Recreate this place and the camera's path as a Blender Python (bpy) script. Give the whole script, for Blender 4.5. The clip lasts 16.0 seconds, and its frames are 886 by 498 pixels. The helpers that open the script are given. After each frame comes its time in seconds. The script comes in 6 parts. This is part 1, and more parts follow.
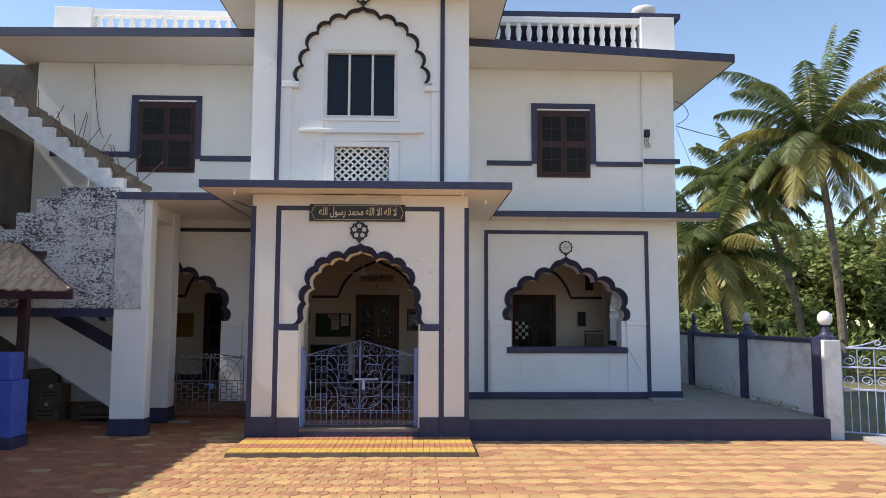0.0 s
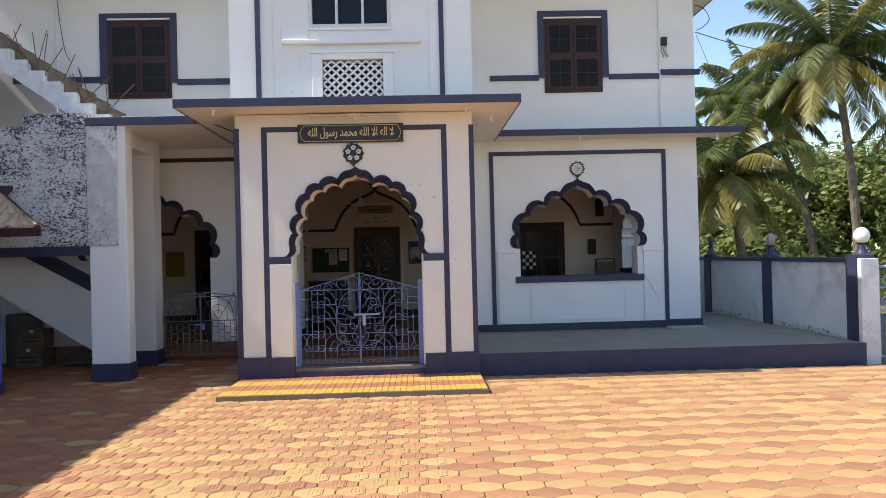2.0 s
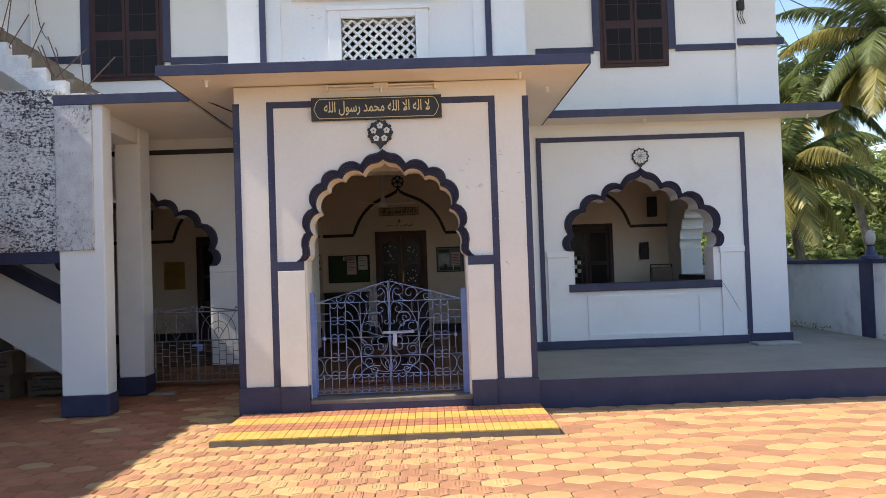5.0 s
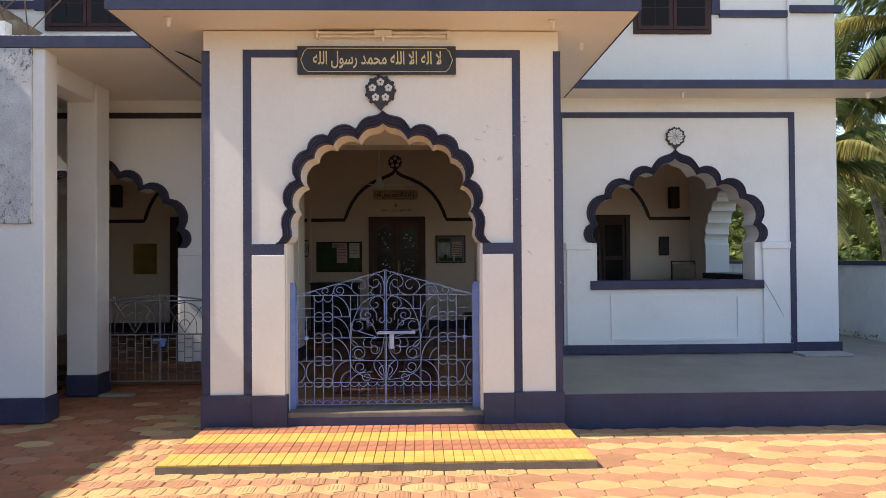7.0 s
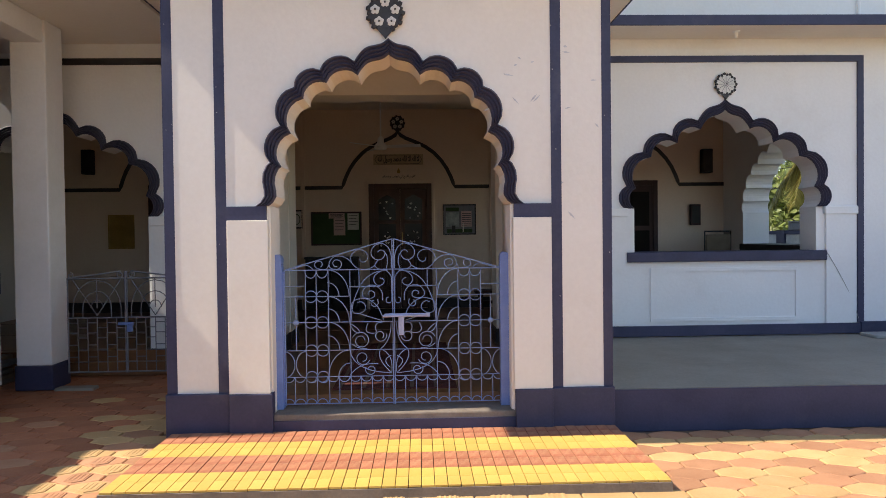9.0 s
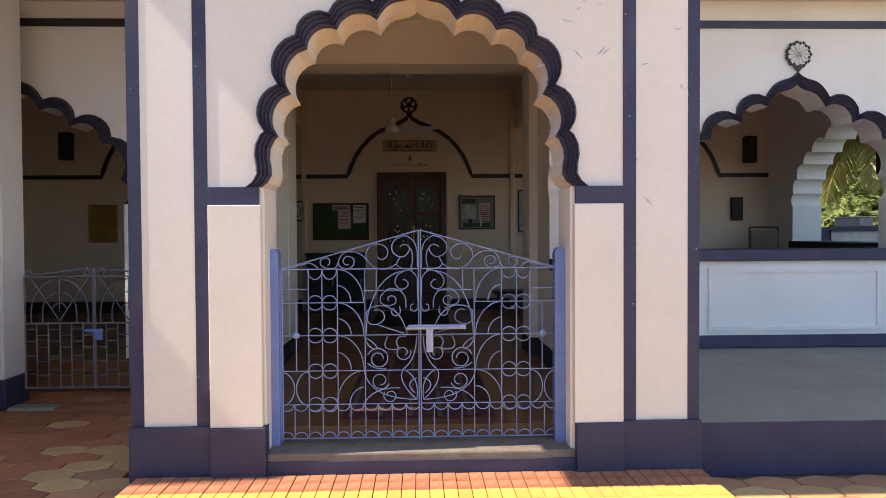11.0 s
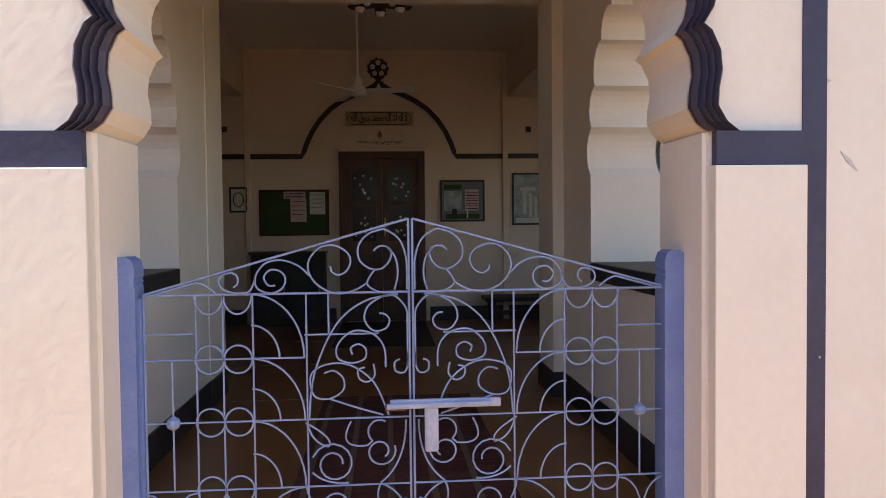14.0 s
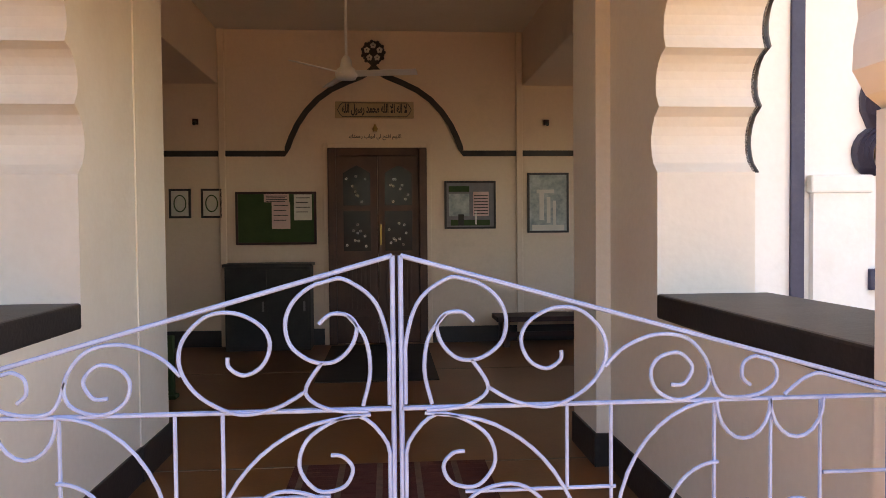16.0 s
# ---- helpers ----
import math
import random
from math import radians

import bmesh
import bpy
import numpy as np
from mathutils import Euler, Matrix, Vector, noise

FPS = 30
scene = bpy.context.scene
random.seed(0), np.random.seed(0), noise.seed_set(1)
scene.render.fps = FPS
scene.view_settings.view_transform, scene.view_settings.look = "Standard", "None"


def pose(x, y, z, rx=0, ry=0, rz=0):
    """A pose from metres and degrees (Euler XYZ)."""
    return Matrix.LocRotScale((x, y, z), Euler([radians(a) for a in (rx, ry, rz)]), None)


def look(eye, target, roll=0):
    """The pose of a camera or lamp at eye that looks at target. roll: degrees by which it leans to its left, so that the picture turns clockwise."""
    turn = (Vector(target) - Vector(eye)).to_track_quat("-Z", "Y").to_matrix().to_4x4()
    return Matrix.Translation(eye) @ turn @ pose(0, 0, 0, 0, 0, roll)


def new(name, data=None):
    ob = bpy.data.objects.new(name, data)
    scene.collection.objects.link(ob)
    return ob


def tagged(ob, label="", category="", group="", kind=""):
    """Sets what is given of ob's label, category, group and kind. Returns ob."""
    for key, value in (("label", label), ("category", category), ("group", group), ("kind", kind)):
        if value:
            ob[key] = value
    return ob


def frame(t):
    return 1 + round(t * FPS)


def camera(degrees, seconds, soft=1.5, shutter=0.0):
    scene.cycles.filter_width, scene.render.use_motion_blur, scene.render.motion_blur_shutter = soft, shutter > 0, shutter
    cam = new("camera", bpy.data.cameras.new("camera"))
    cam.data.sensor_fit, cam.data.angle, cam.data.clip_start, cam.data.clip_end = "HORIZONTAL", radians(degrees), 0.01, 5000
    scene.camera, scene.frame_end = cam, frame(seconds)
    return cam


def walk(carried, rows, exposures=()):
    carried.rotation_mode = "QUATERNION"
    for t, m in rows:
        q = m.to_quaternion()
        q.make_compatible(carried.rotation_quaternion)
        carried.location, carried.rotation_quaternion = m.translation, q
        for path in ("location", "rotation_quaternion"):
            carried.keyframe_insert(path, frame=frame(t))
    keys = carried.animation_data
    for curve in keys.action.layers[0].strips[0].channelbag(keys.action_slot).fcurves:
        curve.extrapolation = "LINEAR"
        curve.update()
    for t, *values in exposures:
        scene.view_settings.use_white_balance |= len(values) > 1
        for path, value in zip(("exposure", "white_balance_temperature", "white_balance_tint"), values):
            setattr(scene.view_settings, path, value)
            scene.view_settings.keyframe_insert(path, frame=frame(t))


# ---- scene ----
cam = camera(63.0, 16.0, 0.6)
PATH = [
    (0, (0.208, -0.212, 1.777), (0.277, 1.777, 1.966), 0.2),
    (0.5, (0.23, -0.059, 1.706), (0.302, 1.937, 1.801), 0.2),
    (1, (0.241, 0.141, 1.662), (0.313, 2.14, 1.68), 0.1),
    (1.5, (0.177, 0.421, 1.675), (0.248, 2.42, 1.684), -0.5),
    (2, (0.177, 0.71, 1.66), (0.246, 2.709, 1.675), -1.4),
    (2.5, (0.145, 0.995, 1.657), (0.196, 2.994, 1.692), -2.0),
    (3, (0.073, 1.342, 1.661), (0.109, 3.341, 1.712), -2.2),
    (3.5, (0.06, 1.651, 1.626), (0.086, 3.65, 1.679), -2.3),
    (4, (0.04, 1.971, 1.627), (0.06, 3.97, 1.684), -2.3),
    (4.2, (-0.01, 2.105, 1.613), (0.014, 4.104, 1.671), -2.3),
    (6.5, (-0.235, 3.636, 1.546), (-0.179, 5.636, 1.575), -1.1),
    (7, (-0.304, 3.998, 1.532), (-0.245, 5.997, 1.561), -0.4),
    (7.5, (-0.403, 4.364, 1.478), (-0.347, 6.363, 1.498), 0.3),
    (8, (-0.406, 4.678, 1.458), (-0.346, 6.677, 1.448), -0.1),
    (8.5, (-0.393, 4.976, 1.459), (-0.331, 6.975, 1.438), -0.5),
    (9, (-0.438, 5.269, 1.454), (-0.374, 7.268, 1.417), -0.7),
    (9.2, (-0.465, 5.399, 1.461), (-0.396, 7.397, 1.424), -0.6),
    (11.3, (-0.649, 6.629, 1.415), (-0.584, 8.627, 1.368), -0.3),
    (11.5, (-0.652, 6.782, 1.413), (-0.584, 8.78, 1.365), -0.2),
    (12, (-0.66, 7.1, 1.406), (-0.589, 9.098, 1.352), -0.0),
    (12.5, (-0.7, 7.447, 1.409), (-0.598, 9.444, 1.353), 0.1),
    (13, (-0.681, 7.794, 1.391), (-0.534, 9.788, 1.334), -0.1),
    (13.5, (-0.69, 8.126, 1.387), (-0.533, 10.119, 1.326), -0.4),
    (14, (-0.716, 8.445, 1.41), (-0.559, 10.437, 1.347), -0.6),
    (14.5, (-0.692, 8.731, 1.415), (-0.537, 10.724, 1.352), -0.8),
    (15, (-0.665, 8.996, 1.421), (-0.512, 10.989, 1.355), -0.7),
    (15.5, (-0.684, 9.33, 1.454), (-0.53, 11.323, 1.393), -0.6),
    (16, (-0.653, 9.622, 1.475), (-0.501, 11.616, 1.417), -0.5),
]
walk(cam, [(t, look(eye, target, roll)) for t, eye, target, roll in PATH],
     [(0, 0.6, 6750, 11), (1.5, 0.73, 6800, 11), (3.5, 0.88, 6850, 11), (7, 1.02, 7050, 12), (9, 1.02, 7200, 13), (11.5, 1.35, 7350, 15), (12.5, 1.4, 7500, 15), (13.5, 1.45, 7600, 16), (14.5, 1.32, 7700, 17), (15, 1.78, 8100, 22), (15.5, 2.15, 8600, 27), (16, 2.55, 9200, 22)])

# ---- world, sun ----
world = bpy.data.worlds.new("world")
scene.world = world
world.use_nodes = True
wn = world.node_tree
sky = wn.nodes.new("ShaderNodeTexSky")
sky.sky_type = "NISHITA"
sky.sun_disc = False
SUN_TO = Vector((-0.86, -0.065, 1.0)).normalized()   # from the ground towards the sun
sky.sun_elevation = math.asin(SUN_TO.z)
sky.sun_rotation = math.atan2(SUN_TO.x, SUN_TO.y)
sky.air_density, sky.dust_density, sky.ozone_density = 1.0, 0.25, 2.0
wn.nodes["Background"].inputs["Strength"].default_value = 0.15
wn.links.new(sky.outputs[0], wn.nodes["Background"].inputs["Color"])
sun_data = bpy.data.lights.new("sun", "SUN")
sun_data.energy, sun_data.angle, sun_data.color = 4.0, radians(0.5), (1.0, 0.94, 0.84)
sun = new("sun", sun_data)
sun.matrix_world = look(SUN_TO * 40, (0, 0, 0))


# ---- materials ----
def material(name, colors, rough=0.6, scale=3.0, fine=40.0, bump=0.15, metal=0.0, stain=None, amount=0.5, spread=0.0, edge=0.72):
    """Two scales of noise blend the colours, with fine relief. stain: a colour laid on in patches. spread: how far pieces differ."""
    m = bpy.data.materials.new(name)
    m.use_nodes = True
    nt = m.node_tree
    N, L = nt.nodes.new, nt.links.new
    b = nt.nodes["Principled BSDF"]
    tc = N("ShaderNodeTexCoord")
    n1, n2 = N("ShaderNodeTexNoise"), N("ShaderNodeTexNoise")
    for n, sc, d in ((n1, scale, 5.0), (n2, fine, 4.0)):
        n.inputs["Scale"].default_value, n.inputs["Detail"].default_value = sc, d
        L(tc.outputs["Object"], n.inputs["Vector"])
    mix = N("ShaderNodeMath"); mix.operation = "MULTIPLY_ADD"
    mix.inputs[1].default_value = 0.35
    L(n2.outputs["Fac"], mix.inputs[0])
    half = N("ShaderNodeMath"); half.operation = "MULTIPLY"; half.inputs[1].default_value = 0.65
    L(n1.outputs["Fac"], half.inputs[0]); L(half.outputs[0], mix.inputs[2])
    ramp = N("ShaderNodeValToRGB")
    ramp.color_ramp.elements[0].position, ramp.color_ramp.elements[1].position = 0.35, 0.65
    ramp.color_ramp.elements[0].color, ramp.color_ramp.elements[1].color = (*colors[0], 1), (*colors[-1], 1)
    L(mix.outputs[0], ramp.inputs[0])
    col = ramp.outputs[0]
    if stain:
        n3 = N("ShaderNodeTexNoise"); n3.inputs["Scale"].default_value, n3.inputs["Detail"].default_value = scale * 0.6, 8
        n3.inputs["Roughness"].default_value = 0.7
        L(tc.outputs["Object"], n3.inputs["Vector"])
        r3 = N("ShaderNodeValToRGB")
        r3.color_ramp.elements[0].position, r3.color_ramp.elements[1].position = 0.62 - 0.2 * amount, edge
        L(n3.outputs["Fac"], r3.inputs[0])
        mx = N("ShaderNodeMixRGB"); mx.inputs["Color2"].default_value = (*stain, 1)
        f = N("ShaderNodeMath"); f.operation = "MULTIPLY"; f.inputs[1].default_value = amount
        L(r3.outputs[0], f.inputs[0]); L(f.outputs[0], mx.inputs["Fac"]); L(col, mx.inputs["Color1"])
        col = mx.outputs[0]
    if spread:
        oi, hs = N("ShaderNodeObjectInfo"), N("ShaderNodeHueSaturation")
        gi = N("ShaderNodeNewGeometry")
        ad = N("ShaderNodeMath"); ad.operation = "ADD"
        L(oi.outputs["Random"], ad.inputs[0]); L(gi.outputs["Random Per Island"], ad.inputs[1])
        fr = N("ShaderNodeMath"); fr.operation = "FRACT"; L(ad.outputs[0], fr.inputs[0])
        mr = N("ShaderNodeMapRange"); mr.inputs[3].default_value, mr.inputs[4].default_value = 1 - spread, 1 + spread
        L(fr.outputs[0], mr.inputs[0]); L(mr.outputs[0], hs.inputs["Value"]); L(col, hs.inputs["Color"])
        col = hs.outputs[0]
    L(col, b.inputs["Base Color"])
    b.inputs["Roughness"].default_value, b.inputs["Metallic"].default_value = rough, metal
    if bump:
        bp = N("ShaderNodeBump"); bp.inputs["Strength"].default_value, bp.inputs["Distance"].default_value = bump, 0.02
        L(mix.outputs[0], bp.inputs["Height"]); L(bp.outputs[0], b.inputs["Normal"])
    return m


WHITE = material("white_wall_paint", [(0.78, 0.775, 0.765), (0.84, 0.835, 0.825)], 0.75, 1.3, 30, 0.25, stain=(0.64, 0.61, 0.56), amount=0.35)
CREAM = material("cream_wall_paint", [(0.77, 0.725, 0.66), (0.83, 0.785, 0.72)], 0.75, 1.1, 30, 0.22, stain=(0.66, 0.57, 0.47), amount=0.3)
# Cream paint again, with the verandah's dim warm bounce put into the colour.
INNER = material("bounce_tinted_inner_paint", [(0.74, 0.60, 0.485), (0.80, 0.66, 0.54)], 0.75, 1.1, 30, 0.1, stain=(0.36, 0.29, 0.22), amount=0.25)
NAVY = material("navy_paint", [(0.026, 0.029, 0.068), (0.041, 0.043, 0.094)], 0.55, 4, 50, 0.2, stain=(0.12, 0.115, 0.14), amount=0.3)
PLUM = material("dark_plum_paint", [(0.036, 0.034, 0.062), (0.058, 0.054, 0.090)], 0.5, 5, 60, 0.2, stain=(0.11, 0.10, 0.12), amount=0.3)
BLACK = material("black_paint", [(0.018, 0.016, 0.018), (0.035, 0.031, 0.034)], 0.5, 5, 60, 0.2, stain=(0.09, 0.08, 0.075), amount=0.3)
BROWN = material("stained_dark_wood", [(0.028, 0.008, 0.008), (0.050, 0.015, 0.013)], 0.6, 6, 60, 0.2)
CONCRETE = material("grey_cement", [(0.30, 0.29, 0.27), (0.42, 0.40, 0.37)], 0.8, 2.5, 60, 0.25, stain=(0.2, 0.19, 0.17), amount=0.4)
FLOOR = material("ochre_floor", [(0.18, 0.078, 0.030), (0.24, 0.108, 0.043)], 0.35, 3, 50, 0.05, stain=(0.2, 0.1, 0.05), amount=0.4)
PAVING = material("paving_ground", [(0.10, 0.06, 0.035), (0.16, 0.10, 0.055)], 0.8, 6, 60, 0.3)
LILAC = material("lilac_blue_paint", [(0.13, 0.20, 0.46), (0.18, 0.265, 0.54)], 0.4, 8, 80, 0.15, stain=(0.45, 0.45, 0.6), amount=0.3)
def leafy(m, share=0.5):
    """Lets some light through, as leaves do."""
    nt = m.node_tree
    b, out = nt.nodes["Principled BSDF"], nt.nodes["Material Output"]
    tr, mx = nt.nodes.new("ShaderNodeBsdfTranslucent"), nt.nodes.new("ShaderNodeMixShader")
    nt.links.new(b.inputs["Base Color"].links[0].from_socket, tr.inputs["Color"])
    mx.inputs[0].default_value = share
    nt.links.new(b.outputs[0], mx.inputs[1])
    nt.links.new(tr.outputs[0], mx.inputs[2])
    nt.links.new(mx.outputs[0], out.inputs["Surface"])
    return m


LEAF = material("leaf_green", [(0.165, 0.215, 0.06), (0.30, 0.34, 0.115)], 0.5, 2, 10, 0.0, spread=0.45)
FROND = material("palm_frond_green", [(0.085, 0.125, 0.035), (0.21, 0.24, 0.085)], 0.4, 1, 6, 0.0, spread=0.4)
DRYFROND = material("yellowing_palm_frond", [(0.32, 0.29, 0.09), (0.44, 0.39, 0.15)], 0.45, 1, 6, 0.0, spread=0.3)
for m in (LEAF, FROND, DRYFROND):
    leafy(m)
BARK = material("palm_bark", [(0.10, 0.08, 0.06), (0.20, 0.17, 0.13)], 0.9, 5, 40, 0.6)
YELLOWP = material("yellow_paver", [(0.45, 0.275, 0.115), (0.54, 0.345, 0.155)], 0.8, 5, 90, 0.3, stain=(0.5, 0.36, 0.22), amount=0.35, spread=0.14)
REDP = material("red_paver", [(0.37, 0.175, 0.088), (0.45, 0.225, 0.118)], 0.8, 5, 90, 0.3, stain=(0.5, 0.34, 0.22), amount=0.35, spread=0.16)
REDSHADE = material("shaded_red_paver", [(0.33, 0.115, 0.050), (0.42, 0.165, 0.075)], 0.8, 5, 90, 0.3, stain=(0.40, 0.22, 0.12), amount=0.3, spread=0.16)
YTILE = material("yellow_ramp_tile", [(0.54, 0.345, 0.075), (0.62, 0.42, 0.11)], 0.55, 6, 70, 0.15, stain=(0.55, 0.42, 0.2), amount=0.3, spread=0.1)
RTILE = material("worn_red_ramp_tile", [(0.33, 0.105, 0.055), (0.44, 0.18, 0.095)], 0.6, 14, 70, 0.15, stain=(0.6, 0.4, 0.22), amount=0.6, spread=0.12)
RUBBLE = material("whitewashed_rubble", [(0.50, 0.50, 0.51), (0.74, 0.74, 0.74)], 0.9, 24, 80, 1.0)
PLASTER = material("grey_rough_plaster", [(0.48, 0.48, 0.49), (0.64, 0.64, 0.65)], 0.9, 7, 60, 0.7, stain=(0.3, 0.3, 0.3), amount=0.4)


def mottled(m, low, width, z_scale=0.75, size=15.0):
    """Black mould in broken, worm-like blotches that gather in larger drifts."""
    nt = m.node_tree
    N, L = nt.nodes.new, nt.links.new
    b = nt.nodes["Principled BSDF"]
    tc, mp = N("ShaderNodeTexCoord"), N("ShaderNodeMapping")
    mp.inputs["Scale"].default_value = (1.0, 1.0, z_scale)
    L(tc.outputs["Object"], mp.inputs["Vector"])
    fine, broad, fib = N("ShaderNodeTexNoise"), N("ShaderNodeTexNoise"), N("ShaderNodeTexNoise")
    for n, sc, de, ro in ((fine, size, 6, 0.62), (broad, 1.7, 3, 0.5), (fib, size * 2.6, 4, 0.6)):
        n.inputs["Scale"].default_value, n.inputs["Detail"].default_value, n.inputs["Roughness"].default_value = sc, de, ro
        L(mp.outputs[0], n.inputs["Vector"])
    fine.inputs["Distortion"].default_value = 0.5
    s1, s2 = N("ShaderNodeMath"), N("ShaderNodeMath")
    s1.operation = s2.operation = "MULTIPLY_ADD"
    s1.inputs[1].default_value, s2.inputs[1].default_value = 0.55, 0.35
    L(broad.outputs["Fac"], s1.inputs[0]); L(fine.outputs["Fac"], s1.inputs[2])
    L(fib.outputs["Fac"], s2.inputs[0]); L(s1.outputs[0], s2.inputs[2])
    r = N("ShaderNodeMapRange")
    r.inputs[1].default_value, r.inputs[2].default_value, r.inputs[4].default_value = low, low + width, 0.96
    L(s2.outputs[0], r.inputs[0])
    mx = N("ShaderNodeMixRGB"); mx.inputs["Color2"].default_value = (0.022, 0.022, 0.026, 1)
    L(b.inputs["Base Color"].links[0].from_socket, mx.inputs["Color1"]); L(r.outputs[0], mx.inputs["Fac"])
    L(mx.outputs[0], b.inputs["Base Color"])


mottled(RUBBLE, 0.945, 0.11, 1.5, 26.0)
mottled(PLASTER, 1.04, 0.20, 0.8, 26.0)
MOULDY = material("stained_white_wall", [(0.66, 0.67, 0.68), (0.78, 0.78, 0.77)], 0.85, 2.0, 40, 0.25, stain=(0.2, 0.2, 0.17), amount=0.6)
WHITEWASH = material("rough_whitewash", [(0.66, 0.66, 0.67), (0.82, 0.82, 0.82)], 0.85, 9, 50, 0.9, stain=(0.25, 0.24, 0.23), amount=0.35)
WOOD = material("red_brown_door_wood", [(0.055, 0.021, 0.014), (0.10, 0.042, 0.026)], 0.5, 5, 60, 0.15)
PLINTHC = material("olive_grey_cement", [(0.235, 0.21, 0.17), (0.315, 0.285, 0.235)], 0.75, 1.6, 50, 0.2, stain=(0.14, 0.13, 0.11), amount=0.45)
# Darker than grey cement: the stair yard's shade is put into this colour.
DARKWALL = material("shade_dark_cement", [(0.10, 0.09, 0.08), (0.17, 0.15, 0.13)], 0.9, 2, 40, 0.4)
CLAY = material("weathered_clay_tile", [(0.42, 0.27, 0.17), (0.58, 0.40, 0.27)], 0.85, 6, 50, 0.4, stain=(0.12, 0.10, 0.08), amount=0.35, spread=0.2)
IRON = material("lilac_gate_paint", [(0.17, 0.245, 0.45), (0.245, 0.335, 0.56)], 0.4, 12, 90, 0.1, stain=(0.30, 0.18, 0.12), amount=0.2)
GREYIRON = material("grey_gate_paint", [(0.14, 0.14, 0.16), (0.20, 0.20, 0.23)], 0.5, 12, 90, 0.1)
PALEIRON = material("pale_blue_gate_paint", [(0.26, 0.32, 0.52), (0.42, 0.46, 0.62)], 0.45, 10, 80, 0.1, stain=(0.3, 0.2, 0.15), amount=0.2)
STEPC = material("worn_brown_cement", [(0.15, 0.125, 0.10), (0.23, 0.19, 0.155)], 0.85, 6, 60, 0.3, stain=(0.08, 0.07, 0.07), amount=0.5)
TAN = material("tan_plaque", [(0.40, 0.31, 0.19), (0.48, 0.38, 0.24)], 0.6, 6, 40, 0.05)
BLUE = material("bright_blue_paint", [(0.05, 0.09, 0.42), (0.07, 0.12, 0.50)], 0.6, 4, 40, 0.2, stain=(0.12, 0.15, 0.35), amount=0.3)
GOLD = material("gold_lettering", [(0.62, 0.52, 0.28), (0.70, 0.60, 0.36)], 0.4, 8, 40, 0.0)
SILVER = material("silver_paint", [(0.62, 0.61, 0.58), (0.72, 0.70, 0.66)], 0.45, 8, 40, 0.1)
GREENB = material("green_felt", [(0.03, 0.06, 0.02), (0.045, 0.08, 0.03)], 0.95, 8, 120, 0.1)
PAPER = material("notice_paper", [(0.62, 0.60, 0.56), (0.72, 0.70, 0.66)], 0.8, 8, 60, 0.05)
PINK = material("pink_paper", [(0.60, 0.42, 0.42), (0.66, 0.48, 0.46)], 0.8, 8, 60, 0.05)
MAT = material("red_woven_mat", [(0.065, 0.013, 0.010), (0.10, 0.022, 0.016)], 0.95, 10, 160, 0.4, stain=(0.2, 0.08, 0.04), amount=0.4)
BRASS = material("brass_plaque", [(0.30, 0.20, 0.05), (0.42, 0.28, 0.08)], 0.35, 5, 50, 0.05, metal=0.6)
GREYBOX = material("charcoal_cloth", [(0.02, 0.02, 0.02), (0.035, 0.035, 0.035)], 0.7, 8, 60, 0.1)
PRINT = material("printed_poster", [(0.20, 0.26, 0.28), (0.50, 0.55, 0.55)], 0.5, 9, 30, 0.0)
CARD = material("cardboard", [(0.13, 0.095, 0.06), (0.19, 0.14, 0.09)], 0.85, 5, 50, 0.1)
EARTH = material("dry_grass_earth", [(0.10, 0.10, 0.04), (0.22, 0.19, 0.09)], 0.95, 0.6, 12, 0.5)
RUST = material("rusty_bar", [(0.10, 0.06, 0.045), (0.17, 0.10, 0.07)], 0.8, 20, 90, 0.2)


def clear_glass(name, tint, rough=0.02, gloss=0.5):
    m = bpy.data.materials.new(name)
    m.use_nodes = True
    b = m.node_tree.nodes["Principled BSDF"]
    b.inputs["Base Color"].default_value = (*tint, 1)
    b.inputs["Roughness"].default_value = rough
    b.inputs["Specular IOR Level"].default_value = gloss
    return m


GLASS = clear_glass("dark_window_glass", (0.010, 0.014, 0.020), 0.12, 0.22)
DOORGLASS = clear_glass("smoked_door_glass", (0.016, 0.013, 0.012), 0.2, 0.12)
GLOBE = clear_glass("opal_globe", (0.80, 0.80, 0.78), 0.25)


# ---- building blocks ----
def tube(bm, pts, r, sides=5, closed=False):
    """A round rod along points."""
    pts = [Vector(p) for p in pts]
    n = len(pts)
    rings = []
    for i, p in enumerate(pts):
        a = pts[(i - 1) % n] if closed or i else pts[0]
        b = pts[(i + 1) % n] if closed or i < n - 1 else pts[-1]
        d = (b - a).normalized() if (b - a).length > 1e-9 else Vector((0, 0, 1))
        u = d.cross(Vector((0, 1, 0)))
        if u.length < 0.1:
            u = d.cross(Vector((1, 0, 0)))
        u.normalize()
        v = d.cross(u)
        rr = r[i] if isinstance(r, (list, tuple)) else r
        rings.append([bm.verts.new(p + (u * math.cos(k * 2 * math.pi / sides) + v * math.sin(k * 2 * math.pi / sides)) * rr) for k in range(sides)])
    for i in range(n if closed else n - 1):
        a, b = rings[i], rings[(i + 1) % n]
        for k in range(sides):
            bm.faces.new((a[k], a[(k + 1) % sides], b[(k + 1) % sides], b[k]))
    if not closed:
        bm.faces.new(rings[0][::-1])
        bm.faces.new(rings[-1])
    return bm


